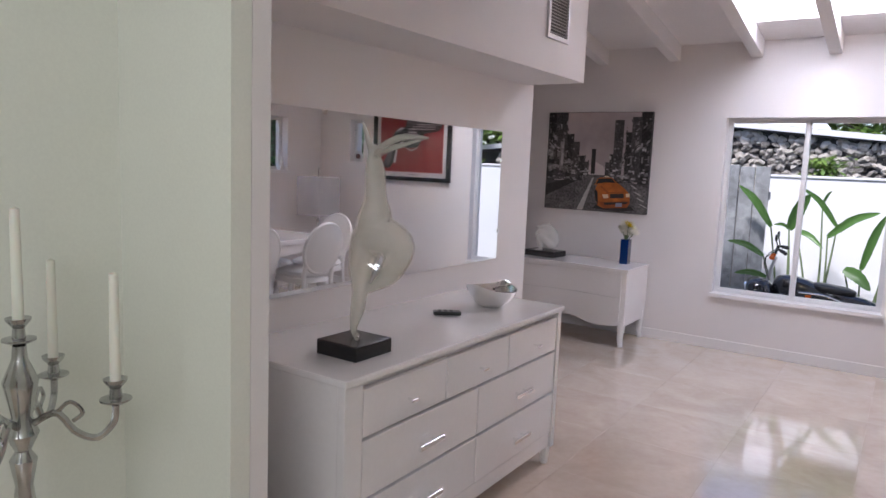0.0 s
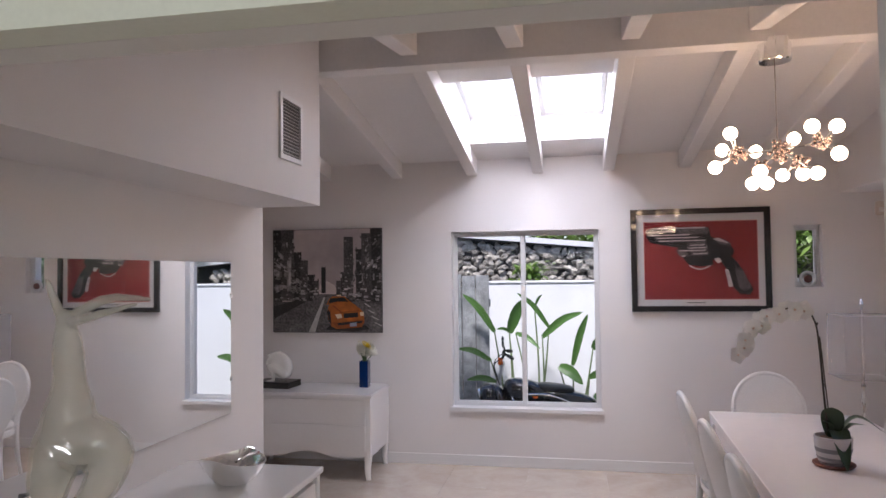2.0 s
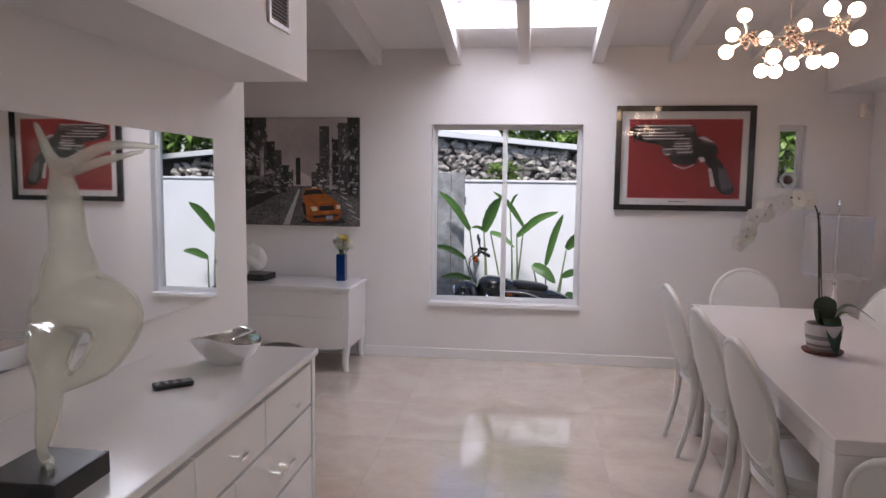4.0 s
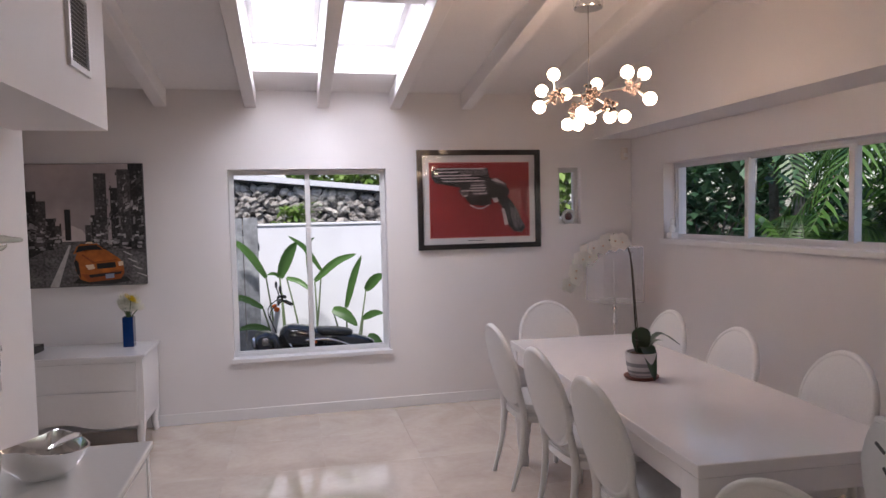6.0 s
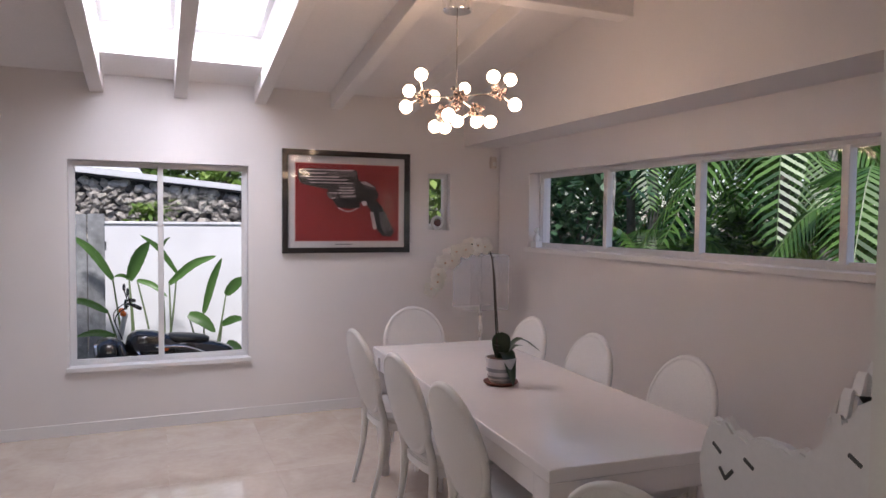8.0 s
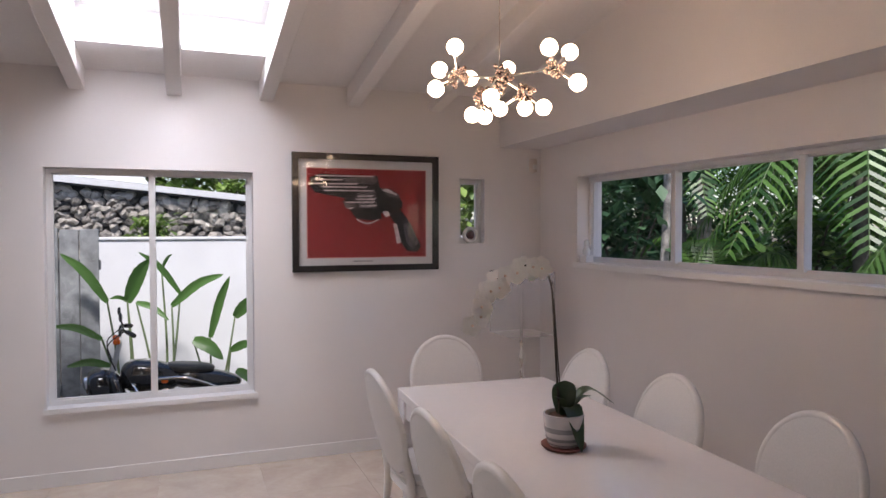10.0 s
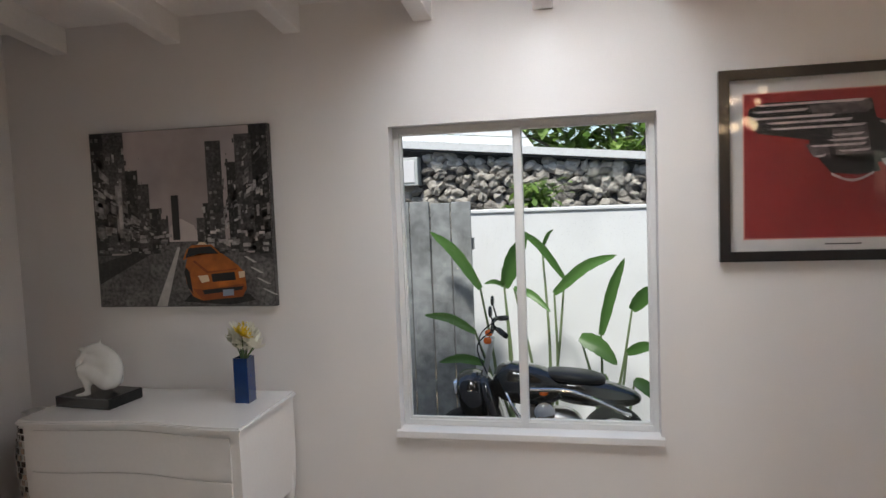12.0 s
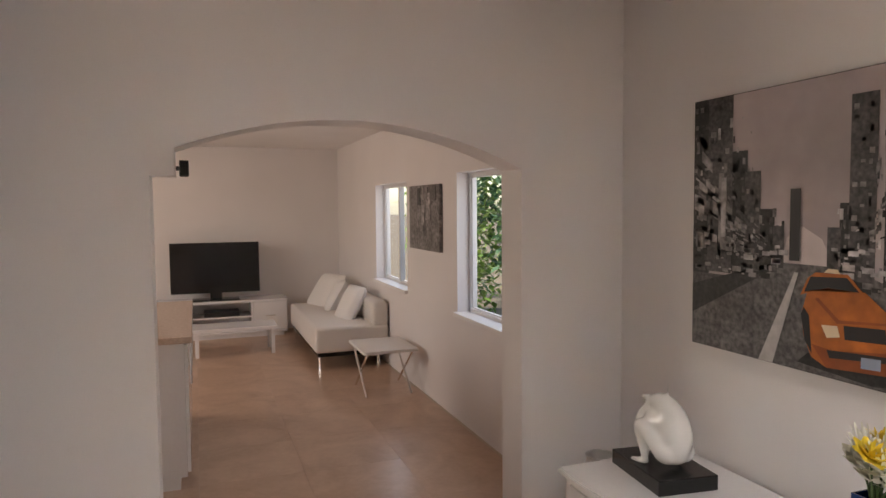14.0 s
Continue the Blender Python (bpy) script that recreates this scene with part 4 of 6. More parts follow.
first = oval_chair(pose(1.89, -1.70, 0, 0, 0, -88))
for x, y, rz in ((1.882, -2.43, -87), (1.875, -3.04, -88), (2.49, -1.61, 89), (2.485, -2.28, 88), (2.53, -2.96, 88), (2.224, -1.185, 178)):
    copy_thing(first, pose(x, y, 0, 0, 0, rz))
low = copy_thing(first, pose(1.987, -3.70, 0, 0, 0, -55) @ Matrix.Diagonal((0.87, 0.87, 0.87, 1)))
tagged(low, "smaller white oval-backed chair turned at the table end", "chair", "oval-backed dining chairs")


# top edge of the armrest, from the back to the front
ARM_Y = (-0.30, -0.24, -0.195, -0.165, -0.12, -0.10, -0.02, 0.075, 0.14, 0.185, 0.215, 0.27, 0.30, 0.32)
ARM_Z = (1.16, 1.13, 1.09, 1.055, 1.01, 0.96, 0.93, 0.935, 0.915, 0.935, 0.95, 0.935, 0.89, 0.80)


def baroque_chair(m):
    """A big white plastic armchair with a scrolled, pierced back."""
    c = thing("baroque_armchair", m, "white moulded baroque armchair with a scalloped pierced back", "armchair")
    mat_b = mat("matt_white_plastic", (0.80, 0.79, 0.79), 0.38, grain=0.03, scale=60)
    n = 60

    def scallop(u):              # top edge of the back by place across, -1 to 1
        return 1.05 + 0.15 * math.cos(u * math.pi / 2) ** 0.8 + 0.014 * abs(math.sin(u * 17)) + 0.016 * math.cos(u * 31)

    top = [(-0.29 * (1 - 2 * k / n) * (1 + 0.05 * math.sin(3.14 * k / n)), scallop(-(1 - 2 * k / n))) for k in range(n + 1)]
    bm = slab([(-0.23, 0.40), *top, (0.23, 0.40)][::-1], 0.05, "y")
    bmesh.ops.bevel(bm, geom=[e for e in bm.edges if abs(e.verts[0].co.y - e.verts[1].co.y) < 1e-5], offset=0.012, segments=2, affect="EDGES")
    part("backrest", moved(bm, pose(0, -0.28, 0, -6, 0, 0)), mat_b, c, smooth=True)
    # holes are solid dark inlays, with their shade put into the colour
    hole_shade = mat("shadow_slot", (0.10, 0.10, 0.10), 0.8)
    for u, v, a in ((-0.17, 0.86, 30), (-0.08, 0.93, -35), (0.08, 0.93, 35), (0.17, 0.86, -30), (-0.13, 0.78, 70), (0.13, 0.78, -70)):
        part("cutout_shade", moved(box((-0.028, 0.018, -0.009), (0.028, 0.0545, 0.009), 0.006), Matrix.Translation((u, -0.285, v)) @ pose(0, 0, 0, 0, a, 0)), hole_shade, c)
    for sx in (-1, 1):
        arm = [(-0.30, 0.40)]
        for k in range(37):
            y = -0.30 + 0.62 * k / 36
            arm.append((y, np.interp(y, ARM_Y, ARM_Z) + 0.010 * abs(math.sin(k * 0.9)) + 0.004 * math.cos(k * 2.1)))
        arm += [(0.312, 0.74), (0.27, 0.62), (0.22, 0.40)]
        bm = slab(arm, 0.045, "x")
        bmesh.ops.bevel(bm, geom=[e for e in bm.edges if abs(e.verts[0].co.x - e.verts[1].co.x) < 1e-5], offset=0.010, segments=2, affect="EDGES")
        side = part("arm", moved(bm, pose(sx * 0.27 - 0.0225, 0, 0)), mat_b, c, smooth=True)
        for y, z, a in ((0.24, 0.865, 35), (0.12, 0.855, 30), (0.19, 0.80, -50), (0.215, 0.795, 50), (-0.20, 0.97, 30)):
            part("cutout_shade", moved(box((-0.0245, -0.022, -0.007), (0.0245, 0.022, 0.007), 0.005), Matrix.Translation((sx * 0.27, y, z)) @ pose(0, 0, 0, a, 0, 0)), hole_shade, side)
        for y, d in ((0.17, 0.04), (-0.22, -0.03)):
            pts = curve_points([(sx * 0.24, y, 0.40), (sx * 0.26, y + d * 0.6, 0.26), (sx * 0.23, y, 0.10), (sx * 0.26, y + d, 0.0)], 12)
            part("leg", sweep(pts, [0.045 - 0.02 * i / 12 for i in range(13)], 10), mat_b, c, smooth=True)
    part("seat", box((-0.255, -0.27, 0.36), (0.255, 0.22, 0.45), 0.02, 3), mat_b, c, smooth=True)
    return c


baroque_chair(pose(2.42, -4.09, 0))

# ---- orchid ----
orchid = thing("orchid", TABLE @ pose(-0.063, -0.012, th) @ Matrix.Diagonal((0.84, 0.84, 0.84, 1)), "white moth orchid in a striped grey pot on the table", "plant")
part("saucer", lathe([(0.0, 0.0), (0.085, 0.0), (0.097, 0.012), (0.097, 0.017), (0.082, 0.012), (0.0, 0.010)], 32), mat("terracotta", (0.20, 0.07, 0.045), 0.6, grain=0.2, scale=60), orchid, smooth=True)
prof = [(0.063, 0.013), (0.072, 0.03), (0.083, 0.09), (0.087, 0.148)]
part("pot", lathe([(0.0, 0.0125), *prof, (0.080, 0.150), (0.076, 0.125), (0.0, 0.125)], 32), mat("white_glazed_pot", (0.52, 0.50, 0.52), 0.2, grain=0.05, scale=30), orchid, smooth=True)
for z0, z1 in ((0.022, 0.052), (0.075, 0.096)):
    r0, r1 = np.interp((z0, z1), (0.013, 0.03, 0.09, 0.148), (0.063, 0.072, 0.083, 0.087)) + 0.0012
    part("stripe", lathe([(r0 - 0.004, z0), (r0, z0), (r1, z1), (r1 - 0.004, z1)], 32), mat("grey_glaze", (0.24, 0.24, 0.26), 0.25, grain=0.1, scale=40), orchid, "grey glazed stripe")
part("soil", lathe([(0.0, 0.126), (0.079, 0.126), (0.06, 0.142), (0.0, 0.148)], 20), mat("bark_chips", (0.10, 0.05, 0.03), 0.9, grain=0.5, scale=60, bump=0.8), orchid)
LEAF = mat("dark_orchid_leaf", (0.025, 0.055, 0.018), 0.35, grain=0.15, scale=30, stain=0.2, stain_scale=8)


def blade(path, widths, fold=0.25, thick=0.0):
    """A leaf along a path with the given half widths, folded along its midrib."""
    bm = bmesh.new()
    pts = [Vector(p) for p in path]
    rows = []
    for i, p in enumerate(pts):
        d = (pts[min(i + 1, len(pts) - 1)] - pts[max(i - 1, 0)]).normalized()
        side = d.cross(Vector((0, 0, 1)))
        side = side.normalized() if side.length > 1e-4 else Vector((1, 0, 0))
        up = side.cross(d).normalized()
        w = widths[i]
        rows.append([bm.verts.new(p + side * o * w + up * abs(o) * fold * w) for o in (-1, -0.5, 0, 0.5, 1)])
    for a, b in zip(rows, rows[1:]):
        for i in range(4):
            bm.faces.new((a[i], a[i + 1], b[i + 1], b[i]))
    return bm


def leaf_widths(n, w):
    return [w * max(0.04, math.sin(math.pi * min(1, (0.10 + 0.90 * i / n))) ** 0.7) for i in range(n + 1)]


for ang, reach, rise, drop, w in ((-8, 0.23, 0.10, 0.03, 0.040), (-75, 0.11, 0.03, -0.14, 0.050), (20, 0.18, 0.05, 0.05, 0.032), (-110, 0.035, 0.10, 0.15, 0.052), (200, 0.05, 0.06, 0.08, 0.03)):
    ca, sa = math.cos(radians(ang)), math.sin(radians(ang))
    path = curve_points([(0.01 * ca, 0.01 * sa, 0.135), (reach * 0.45 * ca, reach * 0.45 * sa, 0.145 + rise), (reach * ca, reach * sa, 0.145 + drop)], 10)
    part("leaf", blade(path, leaf_widths(10, w), 0.2), LEAF, orchid, smooth=True)
STALK = mat("orchid_stalk", (0.045, 0.035, 0.02), 0.5, grain=0.3, scale=60)
main = curve_points([(-0.02, 0.0, 0.13), (-0.035, 0.0, 0.34), (-0.05, 0.0, 0.58), (-0.07, -0.005, 0.72), (-0.13, -0.015, 0.785), (-0.27, -0.04, 0.765), (-0.38, -0.065, 0.685), (-0.43, -0.08, 0.57)], 40)
part("stalk", sweep(main, [0.0055 - 0.003 * i / 40 for i in range(41)], 8), STALK, orchid, smooth=True)
part("stake", sweep(curve_points([(-0.004, 0.006, 0.13), (-0.022, 0.01, 0.36), (-0.045, 0.008, 0.64)], 8), 0.003, 6), mat("bamboo_stake", (0.06, 0.05, 0.03), 0.7), orchid)
for k in (7, 12, 16):
    p = main[k]
    part("node", sweep([p, p + Vector((0.01, 0.004, 0.012))], [0.006, 0.003], 6), STALK, orchid)
BLOOM = mat("orchid_petal", (0.90, 0.86, 0.83), 0.5, grain=0.04, scale=80, Subsurface_Weight=0.15)
LIP = mat("orchid_lip", (0.78, 0.58, 0.48), 0.5)
for i in range(17):
    p = main[min(40, 22 + int(i * 1.15))] + Vector((0.012 * math.sin(i * 2.3), -0.022 if i % 2 else 0.014, -0.014 + 0.012 * math.cos(i * 1.7)))
    m = Matrix.Translation(p) @ pose(0, 0, 0, 74 + 9 * (i % 3), 10 * (i % 2), -42 + 19 * (i % 4))
    fl = part("flower", moved(blossom(5, 0.045, 0.050, 0.20, 1), m), BLOOM, orchid, "white orchid bloom", smooth=True)
    part("lip", moved(lathe([(0.0, 0.0), (0.006, 0.004), (0.003, 0.012), (0.0, 0.014)], 8), m), LIP, fl, "pale pink lip")

# ---- chandelier ----
lamp_at = Vector((1.98, -2.2, 2.70))
chand = thing("chandelier", Matrix.Translation(lamp_at), "chrome molecule chandelier with clustered glowing globes", "chandelier")
part("canopy", lathe([(0.0, -0.001), (0.075, -0.001), (0.075, -0.10), (0.070, -0.106), (0.0, -0.106)], 32), CHROME, chand, smooth=True)
part("cable", sweep([(0, 0, -0.085), (0.003, 0.004, -0.48)], 0.0025, 6), mat("clear_cable", (0.35, 0.30, 0.27), 0.4), chand)
hub = Vector((0, 0, -0.53))
BULB = glow("lit_frosted_globe", (1.0, 0.70, 0.43), 18)
bn = BULB.node_tree
em = next(n for n in bn.nodes if n.type in ("EMISSION", "BSDF_PRINCIPLED"))
spots, geo, cut = bn.nodes.new("ShaderNodeTexNoise"), bn.nodes.new("ShaderNodeNewGeometry"), bn.nodes.new("ShaderNodeMapRange")
spots.inputs["Scale"].default_value, spots.inputs["Detail"].default_value = 75, 2
cut.inputs["From Min"].default_value, cut.inputs["From Max"].default_value = 0.36, 0.47
cut.inputs["To Min"].default_value, cut.inputs["To Max"].default_value = 0.75, 21
bn.links.new(geo.outputs["Position"], spots.inputs["Vector"])
bn.links.new(spots.outputs["Fac"], cut.inputs["Value"])
bn.links.new(cut.outputs[0], em.inputs["Strength" if em.type == "EMISSION" else "Emission Strength"])
globes = [(1.75, -2.30, 2.24), (1.74, -2.16, 2.185), (1.685, -2.27, 2.086), (1.926, -2.03, 2.193), (2.116, -2.00, 2.256), (2.048, -2.48, 2.222), (2.167, -2.425, 2.228), (2.134, -2.536, 2.089),
          (1.849, -2.407, 2.04), (1.871, -2.18, 2.014), (2.088, -2.212, 2.048), (2.119, -2.31, 2.037), (1.95, -2.124, 2.02), (2.03, -2.10, 2.06)]
knots = [Vector(k) - lamp_at for k in ((1.80, -2.21, 2.15), (2.10, -2.43, 2.16), (1.90, -2.22, 2.08), (2.06, -2.26, 2.10), (2.03, -2.10, 2.16))]
served = (0, 0, 0, 0, 4, 1, 1, 1, 2, 2, 3, 3, 2, 3)


def cluster(centre, r, count, seed):
    rg = random.Random(seed)
    out = bmesh.new()
    for _ in range(count):
        v = Vector((rg.gauss(0, 1), rg.gauss(0, 1), rg.gauss(0, 1))).normalized() * r * rg.uniform(0.5, 1)
        bmesh.ops.create_icosphere(out, subdivisions=2, radius=0.011, matrix=Matrix.Translation(centre + v))
    return out


BEADS = mat("smoked_chrome", (0.42, 0.34, 0.32), 0.12, 1.0)
part("hub", cluster(hub, 0.052, 40, 1), BEADS, chand, "cluster of small chrome balls", smooth=True)
for i, k in enumerate(knots):
    arm = part("arm", sweep([hub, k], 0.006, 8), CHROME, chand, smooth=True)
    part("ball_cluster", cluster(k, 0.042, 26, 5 + i), BEADS, arm, smooth=True)
for i, (gpos, s) in enumerate(zip(globes, served)):
    g = Vector(gpos) - lamp_at
    way = (g - knots[s]).normalized()
    st = part("stem", sweep([knots[s], g - way * 0.030], [0.005, 0.008], 8), CHROME, chand, smooth=True)
    b = bmesh.new()
    bmesh.ops.create_icosphere(b, subdivisions=3, radius=0.0315, matrix=Matrix.Translation(g))
    for v in b.verts:
        v.co = g + (v.co - g) * (1 + 0.03 * noise.noise(v.co * 60))
    part("globe", b, BULB, st, "glowing frosted glass globe", smooth=True)

# ---- floor lamp in the corner ----
fl = thing("floor_lamp", pose(3.0, -0.40, 0), "chrome floor lamp with a sheer square white shade", "floor lamp")
part("base", lathe([(0.0, 0.0), (0.14, 0.0), (0.14, 0.012), (0.03, 0.03), (0.012, 0.05), (0.0, 0.05)], 28), CHROME, fl, smooth=True)
part("pole", lathe([(0.010, 0.045), (0.011, 0.5), (0.022, 0.54), (0.012, 0.58), (0.018, 0.62), (0.028, 0.66), (0.018, 0.70), (0.012, 0.74), (0.022, 0.77), (0.010, 0.80), (0.007, 1.33), (0.014, 1.345), (0.004, 1.38)], 16), CHROME, fl, smooth=True)
SHEER = bpy.data.materials.new("sheer_fabric")
SHEER.use_nodes = True
sn = SHEER.node_tree
tb, mxs = sn.nodes.new("ShaderNodeBsdfTransparent"), sn.nodes.new("ShaderNodeMixShader")
sn.nodes["Principled BSDF"].inputs["Base Color"].default_value, sn.nodes["Principled BSDF"].inputs["Roughness"].default_value = (0.78, 0.76, 0.78, 1), 0.8
mxs.inputs[0].default_value = 0.28
sn.links.new(tb.outputs[0], mxs.inputs[1])
sn.links.new(sn.nodes["Principled BSDF"].outputs[0], mxs.inputs[2])
sn.links.new(mxs.outputs[0], sn.nodes["Material Output"].inputs[0])
part("shade", pierced("z", 0.83, 1.27, -0.17, 0.17, -0.17, 0.17, ((-0.1675, 0.1675, -0.1675, 0.1675),)), SHEER, fl, "sheer white fabric shade")
for z in (0.83, 1.268):
    part("shade_ring", pierced("z", z, z + 0.004, -0.169, 0.169, -0.169, 0.169, ((-0.164, 0.164, -0.164, 0.164),)), CHROME, fl)
part("spider", join(sweep([(-0.165, 0, 1.265), (0.165, 0, 1.265)], 0.003, 6), sweep([(0, -0.165, 1.265), (0, 0.165, 1.265)], 0.003, 6)), CHROME, fl)

# ---- entry ----
cb = thing("candelabra", pose(-0.25, -5.36, 0), "tall silver five-armed candelabra with ivory candles", "candelabra")
SILVER = mat("polished_pewter", (0.50, 0.50, 0.50), 0.18, 1.0, grain=0.2, scale=30)
WAX = mat("ivory_wax", (0.80, 0.79, 0.70), 0.4, Subsurface_Weight=0.1)
part("stem", lathe([(0.0, 0.0), (0.12, 0.0), (0.12, 0.02), (0.06, 0.05), (0.02, 0.10), (0.02, 0.25), (0.03, 0.29), (0.018, 0.33), (0.022, 0.45), (0.034, 0.56), (0.030, 0.60), (0.018, 0.72), (0.028, 0.78), (0.016, 0.80), (0.034, 0.84), (0.02, 0.88), (0.030, 0.93), (0.036, 0.96), (0.016, 1.01), (0.014, 1.04)], 24), SILVER, cb, smooth=True)
for k in range(5):
    a = radians(100 + 72 * k)
    if k == 0:
        end = Vector((0, 0, 1.04))
    else:
        a = radians(45 + 90 * k)
        ca, sa = math.cos(a), math.sin(a)
        pts = curve_points([(0.02 * ca, 0.02 * sa, 0.86), (0.07 * ca, 0.07 * sa, 0.885), (0.11 * ca, 0.11 * sa, 0.84), (0.155 * ca, 0.155 * sa, 0.825), (0.19 * ca, 0.19 * sa, 0.86), (0.195 * ca, 0.195 * sa, 0.90)], 18)
        part("arm", sweep(pts, 0.008, 8), SILVER, cb, smooth=True)
        curl = curve_points([(0.07 * ca, 0.07 * sa, 0.885), (0.10 * ca, 0.10 * sa, 0.91), (0.125 * ca, 0.125 * sa, 0.885), (0.105 * ca, 0.105 * sa, 0.865)], 12)
        part("scroll", sweep(curl, 0.005, 6), SILVER, cb, smooth=True)
        end = pts[-1]
    cup = part("cup", lathe([(0.0, 0.0), (0.010, 0.0), (0.034, 0.012), (0.034, 0.016), (0.014, 0.018), (0.012, 0.04), (0.024, 0.055), (0.026, 0.062), (0.0, 0.055)], 18, Matrix.Translation(end)), SILVER, cb, smooth=True)
    part("candle", lathe([(0.0, 0.05), (0.012, 0.05), (0.010, 0.30), (0.0, 0.305)], 14, Matrix.Translation(end)), WAX, cup, "ivory taper candle", smooth=True)

# ---- living room ----
SOFA = mat("white_leatherette", (0.76, 0.72, 0.68), 0.4, grain=0.05, scale=120, bump=0.2)
sofa = thing("sofa", pose(-7.15, -0.36, 0), "low white leather daybed sofa on chrome legs", "sofa")
part("seat", box((-0.95, -0.36, 0.17), (0.95, 0.39, 0.43), 0.04, 3), SOFA, sofa, smooth=True)
part("backrest", box((-0.95, 0.22, 0.40), (0.95, 0.39, 0.66), 0.05, 3), SOFA, sofa, smooth=True)
part("base", box((-0.92, -0.33, 0.13), (0.92, 0.36, 0.172)), BLACK, sofa)
for sx in (-1, 1):
    for sy in (-1, 1):
        part("leg", lathe([(0.018, 0), (0.018, 0.132)], 12, pose(sx * 0.85, sy * 0.30, 0)), CHROME, sofa)
for x, y, z, rx, rz, s in ((-0.75, 0.05, 0.58, 55, 20, 0.25), (-0.35, 0.10, 0.56, 60, -12, 0.22), (0.35, 0.12, 0.56, 62, 8, 0.22)):
    cu = thing("cushion", pose(-7.15 + x, -0.36 + y, z, rx, 0, rz), "soft white square cushion leaning on the sofa", "cushion", "sofa cushions")
    bm = bmesh.new()
    bmesh.ops.create_grid(bm, x_segments=14, y_segments=14, size=s)
    top = bm.verts[:]
    bm2 = bm.copy()
    for b, sgn in ((bm, 1), (bm2, -1)):
        for v in b.verts:
            u, w = abs(v.co.x) / s, abs(v.co.y) / s
            v.co.z = sgn * 0.075 * ((1 - u ** 4) * (1 - w ** 4)) ** 0.5
            v.co.x *= 1 - 0.06 * w * w * (1 - u)
    part("cover", join(bm, bm2), mat("white_cotton", (0.80, 0.78, 0.76), 0.8, grain=0.05, scale=200), cu, smooth=True)

st = thing("folding_stool", pose(-5.33, -0.27, 0), "folding stool with a cream seat on crossed chrome legs", "stool")
part("seat", box((-0.30, -0.24, 0.375), (0.30, 0.24, 0.405), 0.01), SOFA, st, smooth=True)
for sy in (-0.2, 0.2):
    for s in (-1, 1):
        part("leg", sweep([(-0.24 * s, sy + 0.008 * s, 0.0), (0.24 * s, sy + 0.008 * s, 0.376)], 0.010, 8), CHROME, st)

unit = thing("tv_unit", pose(-8.52, -1.52, 0), "white lacquered television unit with open shelves", "cabinet")
part("top", box((-0.22, -0.80, 0.44), (0.22, 0.80, 0.47), 0.004), LACQUER, unit)
part("plinth", box((-0.20, -0.75, 0.0), (0.18, 0.75, 0.05)), LACQUER, unit)
part("shelf", box((-0.21, -0.79, 0.05), (0.21, 0.79, 0.08), 0.003), LACQUER, unit)
part("shelf", box((-0.21, -0.35, 0.25), (0.20, 0.35, 0.27), 0.003), LACQUER, unit)
part("back_panel", box((-0.218, -0.79, 0.081), (-0.20, 0.79, 0.439)), LACQUER, unit)
for y in (-0.36, 0.36):
    part("divider", box((-0.20, y - 0.012, 0.081), (0.20, y + 0.012, 0.439)), LACQUER, unit)
for s in (-1, 1):
    dr = part("drawer", box((0.19, min(s * 0.375, s * 0.79), 0.085), (0.214, max(s * 0.375, s * 0.79), 0.435), 0.004), LACQUER, unit)
    part("handle", box((0.2135, s * 0.58 - 0.06, 0.26), (0.228, s * 0.58 + 0.06, 0.272), 0.003, 1), CHROME, dr)
box_av = thing("media_player", pose(-8.50, -1.52, 0.2705), "flat black media player on the shelf", "electronics")
part("case", box((-0.15, -0.21, 0.004), (0.15, 0.21, 0.06), 0.004), mat("black_steel", (0.02, 0.02, 0.02), 0.35), box_av)
for y in (-0.18, 0.18):
    part("foot", lathe([(0.012, 0.0), (0.012, 0.005)], 10, pose(0.1, y, 0)), BLACK, box_av)
tv = thing("television", pose(-8.50, -1.58, 0.47), "large black flat-screen television on a stand", "television")
part("stand", box((-0.12, -0.28, 0.0), (0.12, 0.28, 0.015), 0.005), mat("piano_black", (0.01, 0.01, 0.011), 0.1), tv)
part("neck", box((-0.025, -0.07, 0.014), (0.015, 0.07, 0.10)), mat("piano_black", (0.01, 0.01, 0.011), 0.1), tv)
part("case", box((-0.03, -0.53, 0.09), (0.03, 0.53, 0.72), 0.008), mat("piano_black", (0.01, 0.01, 0.011), 0.15), tv)
part("screen", box((0.0295, -0.505, 0.12), (0.0315, 0.505, 0.70)), mat("dark_screen", (0.006, 0.006, 0.007), 0.12), tv, "dark switched-off screen")

ct = thing("coffee_table", pose(-7.45, -1.42, 0), "low white rectangular coffee table on the tiled floor", "table")
part("top", box((-0.22, -0.45, 0.27), (0.22, 0.45, 0.31), 0.005), LACQUER, ct)
for sx in (-1, 1):
    for sy in (-1, 1):
        part("leg", box((sx * 0.18 - 0.02, sy * 0.40 - 0.02, 0), (sx * 0.18 + 0.02, sy * 0.40 + 0.02, 0.271)), LACQUER, ct)

